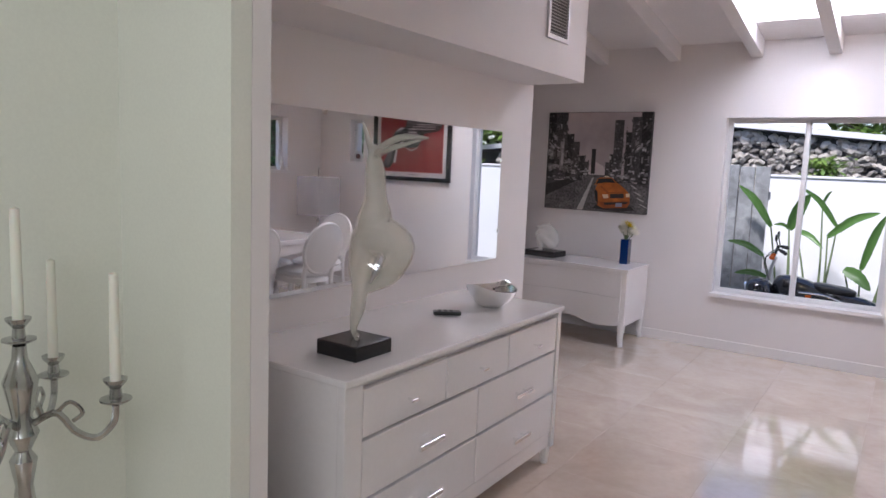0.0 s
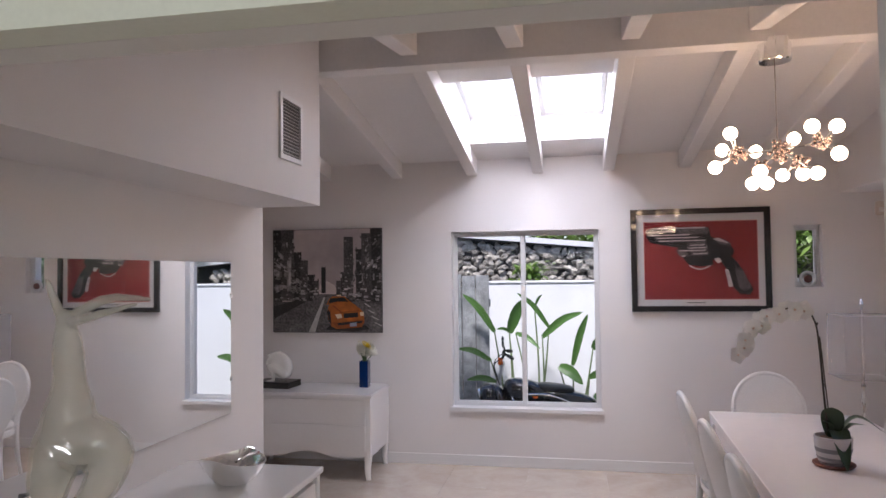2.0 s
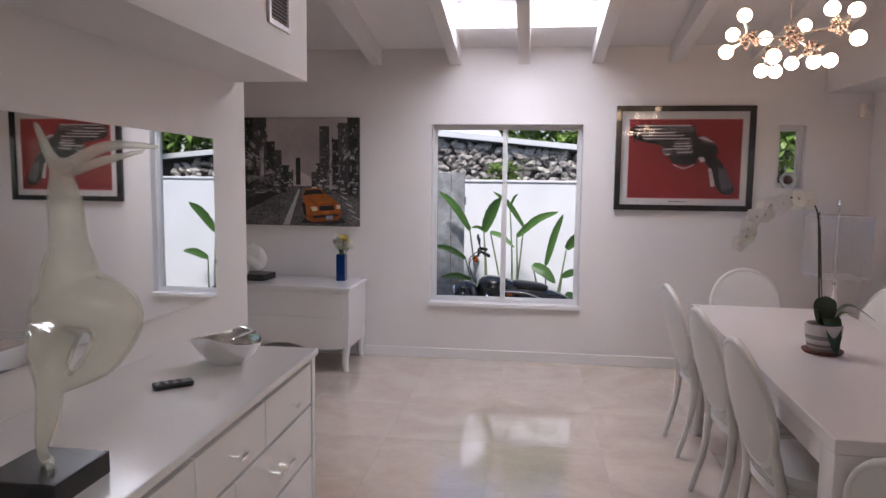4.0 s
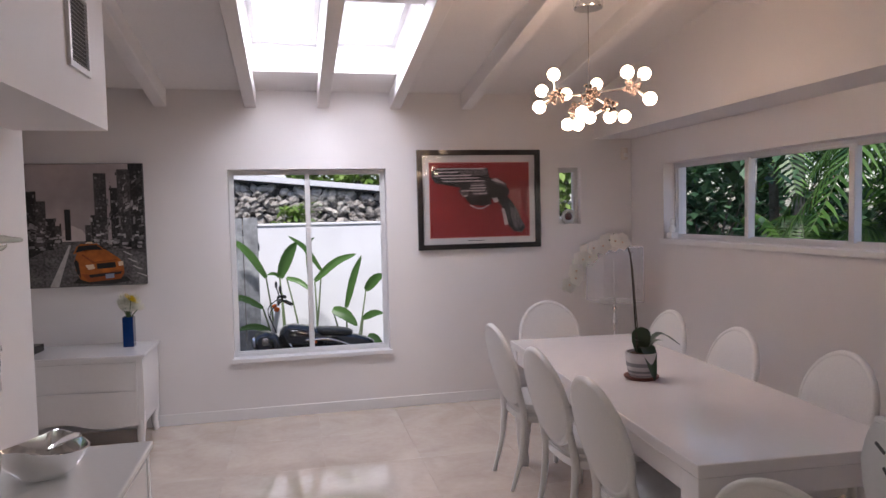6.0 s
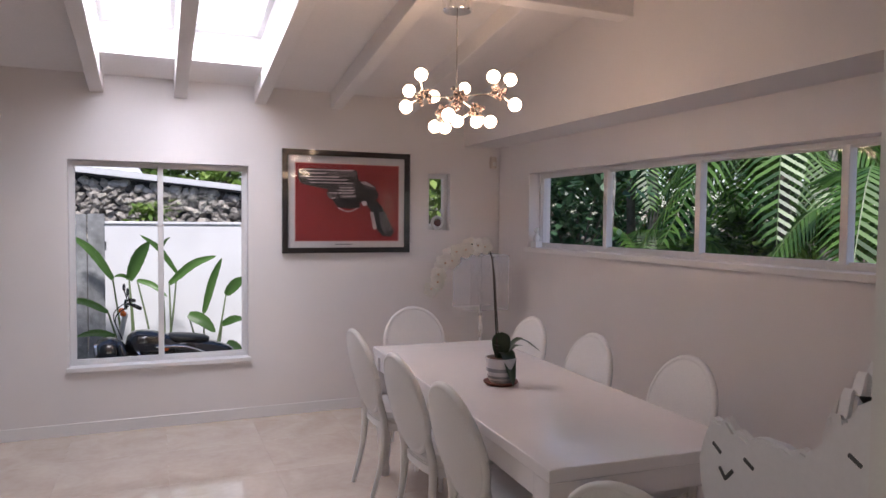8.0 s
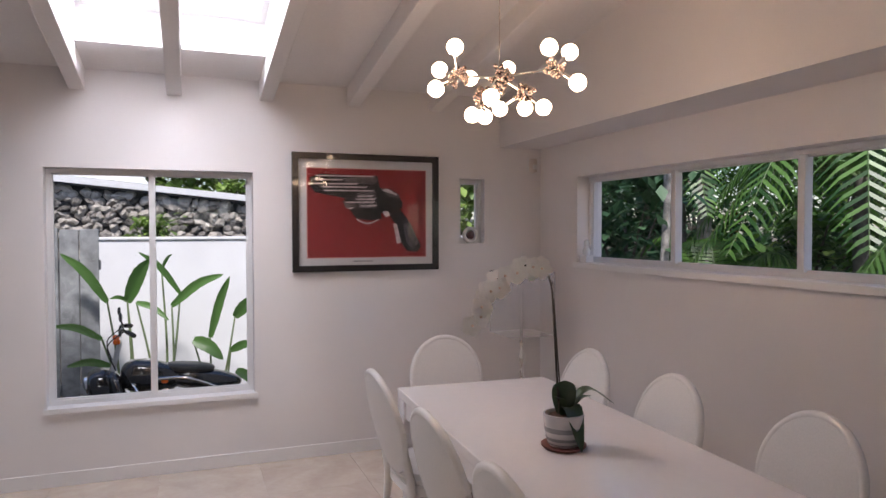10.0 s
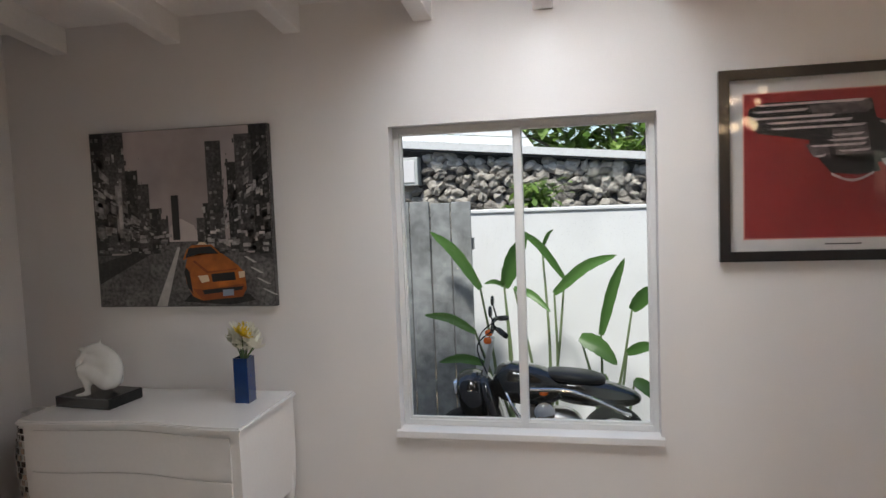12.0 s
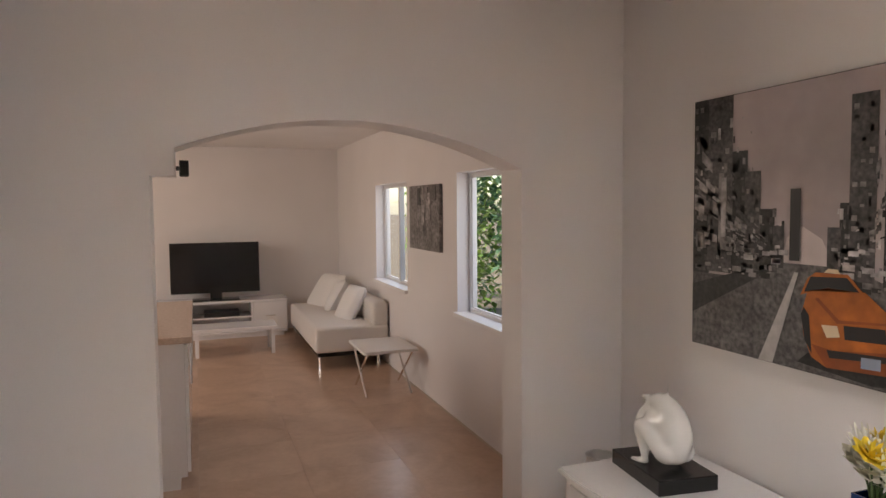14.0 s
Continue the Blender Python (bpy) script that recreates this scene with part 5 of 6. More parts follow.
counter = thing("kitchen_counter", pose(-4.35, -2.22, 0), "white kitchen counter with a pale peach stone top", "counter")
part("body", box((-0.75, -0.35, 0.08), (0.75, 0.34, 0.86), 0.003), LACQUER, counter)
part("plinth", box((-0.72, -0.33, 0.0), (0.72, 0.30, 0.081)), TRIM, counter)
part("worktop", box((-0.80, -0.38, 0.861), (0.80, 0.385, 0.90), 0.006), mat("peach_stone", (0.66, 0.50, 0.40), 0.25, grain=0.15, scale=50), counter, "pale peach stone worktop")
for k in range(3):
    d = part("door", box((-0.73 + 0.49 * k, 0.34, 0.10), (-0.255 + 0.49 * k, 0.36, 0.84), 0.003), LACQUER, counter)
    part("handle", sweep([(-0.32 + 0.49 * k, 0.375, 0.60), (-0.32 + 0.49 * k, 0.375, 0.78)], 0.006, 8), CHROME, d)

ap = thing("small_picture", pose(-5.38, 0.04, 1.25), "grey canvas print of a city street between the windows", "picture")
part("canvas", box((0, -0.03, 0), (0.80, 0.0, 0.545), 0.003), GREYS[3], ap)
rg = random.Random(2)
for k in range(14):
    u, v = rg.uniform(0.02, 0.68), rg.uniform(0.05, 0.5)
    part("print_patch", box((u, -0.0312 - 0.0004 * k, v), (u + rg.uniform(0.04, 0.10), -0.03, min(v + rg.uniform(0.06, 0.25), 0.54))), GREYS[rg.choice((0, 1, 2, 4))], ap)

sp = thing("wall_speaker", pose(-2.25, -1.86, 1.766), "small black speaker fixed in the arched opening", "speaker")
part("bracket", box((-0.008, 0.0, -0.008), (0.008, 0.013, 0.008)), BLACK, sp)
cab = part("cabinet", box((-0.022, 0.012, -0.030), (0.022, 0.046, 0.030), 0.005), mat("black_speaker", (0.02, 0.02, 0.02), 0.5), sp)
part("grille", box((0.0215, 0.016, -0.025), (0.0235, 0.042, 0.025), 0.001, 1), mat("speaker_cloth", (0.03, 0.03, 0.03), 0.9, grain=0.4, scale=400), cab)


# ---- outside ----
GROUND = mat("leaf_litter_ground", (0.13, 0.10, 0.06), 0.9, grain=0.5, scale=25, bump=0.8, stain=0.4, stain_scale=2)
bm = bmesh.new()
bmesh.ops.create_grid(bm, x_segments=2, y_segments=2, size=150)
structure("ground", moved(bm, pose(0, 0, -0.16)), GROUND, "bare garden soil with leaf litter", "ground")
STUCCO = mat("white_stucco", (0.80, 0.82, 0.84), 0.8, grain=0.06, scale=90, bump=0.4, stain=0.08, stain_scale=2)
gw = thing("garden_wall", pose(0, 2.0, -0.16), "white rendered garden wall with a flat coping", "wall")
part("wall", box((0.02, 0.0, 0.0), (3.7, 0.15, 1.635)), STUCCO, gw)
part("coping", box((0.0, -0.012, 1.636), (3.72, 0.162, 1.66), 0.004), STUCCO, gw)

FENCE = mat("weathered_fence_wood", (0.36, 0.38, 0.39), 0.8, grain=0.35, scale=14, bump=0.6, stain=0.5, stain_scale=3)
fence = thing("board_fence", pose(-1.45, 1.45, -0.16), "weathered grey vertical board fence", "fence")
rng = random.Random(9)
for k in range(11):
    part("board", box((0.145 * k + 0.004, rng.uniform(-0.006, 0.006), 0.0), (0.145 * k + 0.140, 0.02 + rng.uniform(-0.004, 0.004), 1.735 + rng.uniform(-0.012, 0.012)), 0.003, 1), FENCE, fence)
for z in (0.4, 1.4):
    part("rail", box((0.0, 0.022, z), (1.6, 0.06, z + 0.08)), FENCE, fence)

# neighbour's house: rough coral stone wall under a pale raking roof edge
house = thing("stone_house", pose(0, 3.6, -0.16), "neighbouring house of rough grey coral stone with a pale roof", "house")


def rake(x):
    return 2.26 - 0.095 * (x + 0.7)


core = mat("stone_mortar", (0.10, 0.095, 0.09), 0.9, grain=0.4, scale=30, bump=0.8)
bm = slab([(-4.0, 0.0), (4.6, 0.0), (4.6, rake(4.6) - 0.02), (-4.0, rake(-4.0) - 0.02)], 2.5, "y")
part("wall", moved(bm, pose(0, 0.06, 0)), core, house)
bm = slab([(-4.2, rake(-4.2)), (4.8, rake(4.8)), (4.8, rake(4.8) + 0.07), (-4.2, rake(-4.2) + 0.07)], 3.0, "y")
part("roof_edge", moved(bm, pose(0, -0.09, 0)), mat("pale_fascia", (0.70, 0.71, 0.70), 0.5, grain=0.1, scale=40), house)
bm = slab([(-4.2, rake(-4.2) - 0.02), (4.8, rake(4.8) - 0.02), (4.8, rake(4.8)), (-4.2, rake(-4.2))], 2.9, "y")
part("drip_edge", moved(bm, pose(0, -0.06, -0.001)), mat("dark_gutter", (0.07, 0.07, 0.07), 0.5), house)
SIDING = mat("white_siding_board", (0.74, 0.75, 0.76), 0.6, grain=0.12, scale=20, stain=0.2)
for k in range(5):
    a, e = 0.085 + 0.088 * k, 0.42 - 0.07 * k
    bm = slab([(-4.0, rake(-4.0) + a), (e, rake(e) + a), (e - 0.06, rake(e) + a + 0.085), (-4.0, rake(-4.0) + a + 0.085)], 0.03, "y")
    part("siding_board", moved(bm, pose(0, 0.10 + 0.012 * k, 0)), SIDING, house, "white lapped board")
meter = part("meter_box", box((-0.98, -0.10, 1.90), (-0.72, 0.07, 2.18), 0.008), mat("grey_meter_box", (0.50, 0.52, 0.50), 0.5, grain=0.1, scale=30), house, "grey electric meter box")
part("meter_door", box((-0.95, -0.108, 1.93), (-0.75, -0.099, 2.15), 0.003, 1), FRAME, meter)
STONE = bpy.data.materials.new("coral_stone")
STONE.use_nodes = True
sn = STONE.node_tree
sb = sn.nodes["Principled BSDF"]
sb.inputs["Roughness"].default_value = 0.9
info, ramp = sn.nodes.new("ShaderNodeObjectInfo"), sn.nodes.new("ShaderNodeValToRGB")
ramp.color_ramp.elements[0].color, ramp.color_ramp.elements[1].color = (0.045, 0.042, 0.04, 1), (0.56, 0.52, 0.46, 1)
ns = sn.nodes.new("ShaderNodeTexNoise")
ns.inputs["Scale"].default_value, ns.inputs["Detail"].default_value = 30, 9
mm = sn.nodes.new("ShaderNodeMath")
mm.operation = "MULTIPLY_ADD"
mm.inputs[1].default_value = 2.6
sub = sn.nodes.new("ShaderNodeMath")
sub.operation, sub.inputs[1].default_value = "SUBTRACT", 1.18
sn.links.new(ns.outputs["Fac"], mm.inputs[0])
sn.links.new(info.outputs["Random"], sub.inputs[0])
sn.links.new(sub.outputs[0], mm.inputs[2])
sn.links.new(mm.outputs[0], ramp.inputs[0])
sn.links.new(ramp.outputs[0], sb.inputs["Base Color"])
bpn = sn.nodes.new("ShaderNodeBump")
bpn.inputs["Strength"].default_value, bpn.inputs["Distance"].default_value = 0.9, 0.02
sn.links.new(ns.outputs["Fac"], bpn.inputs["Height"])
sn.links.new(bpn.outputs[0], sb.inputs["Normal"])
stones = []
for k in range(16):
    bm = bmesh.new()
    bmesh.ops.create_icosphere(bm, subdivisions=2, radius=1)
    sx, sz = rng.uniform(0.045, 0.082), rng.uniform(0.036, 0.060)
    for v in bm.verts:
        v.co *= 1 + 0.55 * noise.noise(v.co * 1.3 + Vector((k * 3.7, 0, 0))) + rng.uniform(-0.06, 0.06)
        v.co = Vector((v.co.x * sx, v.co.y * 0.055, v.co.z * sz))
    me = bpy.data.meshes.new("stone")
    bm.to_mesh(me)
    bm.free()
    me.materials.append(STONE)
    stones.append(me)
count = 0
rest = bmesh.new()
for row in range(14):
    for col in range(37):
        x = -0.98 + col * 0.108 + (row % 2) * 0.05 + rng.uniform(-0.03, 0.03)
        z = 1.37 + row * 0.074 + rng.uniform(-0.022, 0.022)
        if z > rake(x) - 0.045 or (-1.03 < x < -0.65 and z > 1.9):
            continue
        m = pose(x, 0.045 + rng.uniform(-0.025, 0.01), z, 0, rng.uniform(-35, 35), rng.choice((0, 180)))
        me = stones[rng.randrange(16)]
        if count < 300 and x < 2.6:
            s = new("stone", me)
            s.parent = house
            s.matrix_local = m
            count += 1
        else:
            b = bmesh.new()
            b.from_mesh(me)
            join(rest, moved(b, m))
tagged(part("stones", rest, STONE, house), kind="stuff")


def foliage_mat(name, dark, light):
    m = bpy.data.materials.new(name)
    m.use_nodes = True
    nt = m.node_tree
    b = nt.nodes["Principled BSDF"]
    b.inputs["Roughness"].default_value = 0.42
    g, r = nt.nodes.new("ShaderNodeNewGeometry"), nt.nodes.new("ShaderNodeValToRGB")
    r.color_ramp.elements[0].color, r.color_ramp.elements[1].color = (*dark, 1), (*light, 1)
    nt.links.new(g.outputs["Random Per Island"], r.inputs[0])
    nt.links.new(r.outputs[0], b.inputs["Base Color"])
    t, mx = nt.nodes.new("ShaderNodeBsdfTranslucent"), nt.nodes.new("ShaderNodeMixShader")
    mx.inputs[0].default_value = 0.35
    nt.links.new(r.outputs[0], t.inputs[0])
    nt.links.new(b.outputs[0], mx.inputs[1])
    nt.links.new(t.outputs[0], mx.inputs[2])
    nt.links.new(mx.outputs[0], nt.nodes["Material Output"].inputs[0])
    return m


BANANA = foliage_mat("broad_leaf", (0.05, 0.14, 0.03), (0.12, 0.24, 0.06))
DARKLEAF = foliage_mat("dark_foliage", (0.02, 0.06, 0.03), (0.08, 0.17, 0.08))
BRIGHT = foliage_mat("bright_foliage", (0.09, 0.18, 0.03), (0.28, 0.40, 0.10))
PALM = foliage_mat("palm_leaf", (0.02, 0.07, 0.015), (0.12, 0.25, 0.05))
BARK = mat("grey_bark", (0.17, 0.15, 0.13), 0.9, grain=0.4, scale=25, bump=0.8, stain=0.4, stain_scale=6)


def big_leaf(plant, root, knee, tip, w, up=(0, 0, 1)):
    """A stalk from root to knee and a broad blade on to the tip, its face towards the window."""
    root, knee, tip = Vector(root), Vector(knee), Vector(tip)
    mid = (root + knee) / 2 + Vector((0.02, 0, 0.03))
    part("stalk", sweep(curve_points([root, mid, knee], 10), [0.013 - 0.006 * i / 10 for i in range(11)], 7), mat("green_stalk", (0.16, 0.22, 0.10), 0.5), plant, smooth=True)
    n = 16
    sag = Vector((0, 0, 0.10 * (tip - knee).length))
    path = curve_points([knee, (knee + tip) / 2 + sag, tip], n)
    bm = bmesh.new()
    rows = []
    for i, p in enumerate(path):
        d = (path[min(i + 1, n)] - path[max(i - 1, 0)]).normalized()
        side = d.cross(Vector((0.15, -1, 0.25))).normalized()
        f = i / n
        hw = 0.78 * w * max(0.03, math.sin(math.pi * min(1, 0.06 + 0.94 * f)) ** 0.55) * (1 - 0.25 * f)
        nrm = side.cross(d)
        rows.append([bm.verts.new(p + side * o * hw * (1 + 0.05 * math.sin(i * 2.1)) + nrm * abs(o) * hw * 0.28) for o in (-1, -0.5, 0, 0.5, 1)])
    for a, b in zip(rows, rows[1:]):
        for i in range(4):
            bm.faces.new((a[i], a[i + 1], b[i + 1], b[i]))
    part("leaf", bm, BANANA, plant, smooth=True)


PLANTS = {
    (0.33, 1.70, -0.16): (((0.21, 1.32, 0.99), (-0.11, 1.28, 1.38), 0.055), ((0.17, 1.30, 0.70), (-0.17, 1.28, 0.82), 0.045), ((0.33, 1.66, 0.95), (0.51, 1.5, 1.32), 0.085),
                          ((0.33, 1.64, 0.97), (0.21, 1.5, 1.00), 0.025), ((0.22, 1.34, 0.48), (-0.08, 1.28, 0.50), 0.045)),
    (0.62, 1.72, -0.16): (((0.40, 1.64, 0.95), (0.66, 1.5, 0.80), 0.040), ((0.75, 1.66, 1.01), (0.43, 1.5, 1.38), 0.040), ((0.60, 1.70, 1.22), (0.69, 1.5, 1.36), 0.020), ((0.68, 1.62, 0.91), (1.10, 1.5, 1.18), 0.058)),
    (1.00, 1.70, -0.16): (((0.99, 1.62, 0.62), (1.15, 1.5, 1.16), 0.055), ((0.85, 1.60, 0.61), (1.09, 1.5, 0.44), 0.085), ((1.20, 1.64, 0.79), (1.38, 1.5, 0.96), 0.075),
                          ((1.16, 1.60, 0.50), (1.36, 1.5, 0.56), 0.055), ((1.02, 1.5, 0.36), (0.86, 1.4, 0.28), 0.05), ((1.20, 1.5, 0.34), (1.34, 1.4, 0.22), 0.06)),
    (1.52, 1.72, -0.16): (((1.42, 1.64, 0.90), (1.66, 1.5, 1.22), 0.075), ((1.50, 1.6, 0.60), (1.74, 1.5, 0.68), 0.06)),
}
for (rx, ry, rz), leaves in PLANTS.items():
    p = thing("bird_of_paradise_plant", pose(0, 0, 0), "broad-leaved tropical plant on long stalks by the wall", "plant", "bird of paradise plants")
    for i, (knee, tip, w) in enumerate(leaves):
        big_leaf(p, (rx + 0.03 * i - 0.05, ry - 0.02 * i, rz), knee, tip, w)

# motorcycle
BODYBLACK = mat("gloss_black_paint", (0.008, 0.008, 0.009), 0.12, Coat_Weight=0.8)
RUBBER = mat("tyre_rubber", (0.02, 0.02, 0.02), 0.8, grain=0.2, scale=60)
moto = thing("motorcycle", pose(0.50, 1.02, -0.16, 0, 0, 6) @ Matrix.Diagonal((0.88, 0.9, 0.96, 1)), "black scooter with chrome trim parked by the window", "motorcycle")
for x in (-0.40, 0.62):
    wh = part("wheel", moved(lathe([(0.03, -0.045), (0.17, -0.03), (0.17, 0.03), (0.03, 0.045)], 28), pose(x, 0, 0.235, 90, 0, 0)), STEEL, moto, smooth=True)
    ring = [(x + 0.195 * math.cos(a), 0, 0.235 + 0.195 * math.sin(a)) for a in [2 * math.pi * k / 30 for k in range(31)]]
    part("tyre", sweep(ring, 0.045, 10), RUBBER, wh, smooth=True)


def lump(sx, sy, sz, m, taper=0.0):
    bm = bmesh.new()
    bmesh.ops.create_icosphere(bm, subdivisions=3, radius=1)
    for v in bm.verts:
        f = 1 - taper * v.co.x
        v.co = Vector((math.copysign(abs(v.co.x) ** 0.8, v.co.x) * sx, math.copysign(abs(v.co.y) ** 0.75, v.co.y) * sy * f, math.copysign(abs(v.co.z) ** 0.8, v.co.z) * sz * f))
    return moved(bm, m)


part("front_fairing", lump(0.13, 0.16, 0.16, pose(-0.33, 0, 0.56, 0, -15, 0), 0.2), BODYBLACK, moto, smooth=True)
part("leg_shield", lump(0.06, 0.20, 0.26, pose(-0.20, 0, 0.46, 0, -18, 0)), BODYBLACK, moto, smooth=True)
part("fuel_tank", lump(0.26, 0.14, 0.13, pose(0.05, 0, 0.62, 0, 8, 0), 0.2), BODYBLACK, moto, smooth=True)
part("tail", lump(0.32, 0.12, 0.085, pose(0.50, 0, 0.56, 0, 8, 0), 0.25), BODYBLACK, moto, smooth=True)
part("seat", lump(0.22, 0.12, 0.04, pose(0.36, 0, 0.67, 0, 6, 0)), mat("black_vinyl", (0.02, 0.02, 0.02), 0.4), moto, smooth=True)
part("engine", lump(0.22, 0.12, 0.13, pose(0.20, 0, 0.34)), STEEL, moto, smooth=True)
part("exhaust", sweep(curve_points([(0.1, -0.16, 0.25), (0.4, -0.18, 0.24), (0.72, -0.18, 0.33)], 10), [0.025, 0.028, 0.03, 0.035, 0.04, 0.045, 0.048, 0.05, 0.05, 0.048, 0.04], 12), CHROME, moto, smooth=True)
part("side_trim", sweep(curve_points([(0.05, -0.16, 0.62), (0.35, -0.165, 0.60), (0.72, -0.12, 0.44)], 10), 0.014, 8), CHROME, moto, "chrome side trim", smooth=True)
part("headlight", moved(lathe([(0.0, 0.0), (0.075, 0.0), (0.07, 0.03), (0.0, 0.05)], 20), pose(-0.44, -0.03, 0.60, 0, -100, 0)), CHROME, moto, smooth=True)
part("fork", join(*[sweep([(-0.40, s * 0.07, 0.24), (-0.28, s * 0.07, 0.62), (-0.20, s * 0.06, 0.92)], 0.018, 8) for s in (-1, 1)]), STEEL, moto, smooth=True)
part("handlebar", sweep(curve_points([(-0.12, -0.30, 1.00), (-0.19, -0.14, 1.02), (-0.20, 0.0, 0.96), (-0.19, 0.14, 1.02), (-0.12, 0.30, 1.00)], 20), 0.012, 8), BLACK, moto, smooth=True)
for s in (-1, 1):
    mi = part("mirror", lump(0.015, 0.05, 0.035, pose(-0.20, s * 0.24, 1.13)), BODYBLACK, moto, smooth=True)
    part("mirror_stem", sweep([(-0.17, s * 0.20, 1.01), (-0.20, s * 0.24, 1.11)], 0.006, 6), BLACK, mi)
    part("grip", sweep([(-0.15, s * 0.22, 1.012), (-0.10, s * 0.33, 0.995)], 0.018, 8), RUBBER, moto)
    part("indicator", lump(0.028, 0.022, 0.022, pose(-0.23, s * 0.13, 0.93)), mat("amber_lens", (0.75, 0.14, 0.02), 0.2), moto, "amber indicator lens", smooth=True)
part("indicator", lump(0.03, 0.02, 0.02, pose(0.14, -0.15, 0.60)), mat("amber_lens", (0.75, 0.14, 0.02), 0.2), moto, "amber side lens", smooth=True)
for s in (-1, 1):
    part("engine_guard", sweep(curve_points([(-0.12, s * 0.10, 0.60), (-0.06, s * 0.24, 0.52), (0.06, s * 0.24, 0.36), (0.14, s * 0.10, 0.26)], 12), 0.013, 8), CHROME, moto, smooth=True)
    part("cable", sweep(curve_points([(-0.16, s * 0.16, 1.02), (-0.30, s * 0.14, 0.90), (-0.24, s * 0.08, 0.70)], 10), 0.005, 6), BLACK, moto, smooth=True)
part("air_cleaner", moved(lathe([(0.0, 0.0), (0.075, 0.0), (0.07, 0.035), (0.03, 0.05), (0.0, 0.05)], 20), pose(0.14, -0.13, 0.47, 90, 0, 0)), CHROME, moto, smooth=True)
for k in range(5):
    part("cylinder_fin", lump(0.075, 0.10, 0.007, pose(0.05, -0.04, 0.40 + 0.026 * k, 0, 20, 0)), STEEL, moto)
part("tank_cap", moved(lathe([(0.0, 0.0), (0.035, 0.0), (0.03, 0.014), (0.0, 0.018)], 16), pose(0.02, 0, 0.745)), CHROME, moto, smooth=True)
part("stand", sweep([(0.22, -0.10, 0.25), (0.24, -0.22, 0.0)], 0.012, 6), BLACK, moto)


# ---- trees and shrubs ----
def leaf_cloud(n, centre, size, leaf, seed, flat_z=0.3):
    """Many small folded leaves in an uneven crown of clumps."""
    rg = random.Random(seed)
    clumps = [(Vector([c + rg.uniform(-1, 1) * s * 0.8 for c, s in zip(centre, size)]), rg.uniform(0.25, 0.55)) for _ in range(22)]
    verts, faces = [], []
    for _ in range(n):
        c, r = clumps[rg.randrange(22)]
        p = c + Vector([rg.gauss(0, 0.5) * r * s for s in size])
        a, tilt, L = rg.uniform(0, 6.28), rg.uniform(-0.9, 0.5), leaf * rg.uniform(0.6, 1.3)
        d = Vector((math.cos(a) * math.cos(tilt), math.sin(a) * math.cos(tilt), math.sin(tilt)))
        s = d.cross(Vector((0, 0, 1))).normalized() * L * 0.28
        dip = Vector((0, 0, -0.08 * L))
        k = len(verts)
        verts += [p, p + d * L * 0.45 + s, p + d * L + dip, p + d * L * 0.45 - s]
        faces += [(k, k + 1, k + 2), (k, k + 2, k + 3)]
    me = bpy.data.meshes.new("crown")
    me.from_pydata(verts, [], faces)
    return me


def shrub(name, base, centre, size, n, leaf, material, label, seed, trunk=0.04, category="shrub"):
    t = thing(name, Matrix.Translation(base), label, category)
    o = Vector(base)
    me = leaf_cloud(n, Vector(centre) - o, size, leaf, seed)
    me.materials.append(material)
    cr = new("crown", me)
    cr.parent = t
    rg = random.Random(seed)
    c = Vector(centre) - o
    tr = sweep(curve_points([(0, 0, 0), (c.x * 0.3 + 0.05, c.y * 0.3, c.z * 0.5), c], 8), [trunk * (1 - 0.6 * i / 8) for i in range(9)], 8)
    for k in range(6):
        e = c + Vector([rg.uniform(-0.8, 0.8) * s for s in size])
        s0 = Vector((c.x * 0.3, c.y * 0.3, c.z * 0.5))
        tr = join(tr, sweep(curve_points([s0, (s0 + e) / 2 + Vector((0, 0, 0.1)), e], 5), [trunk * 0.45, trunk * 0.4, trunk * 0.33, trunk * 0.25, trunk * 0.18, trunk * 0.1], 6))
    part("trunk", tr, BARK, t, smooth=True)
    return t


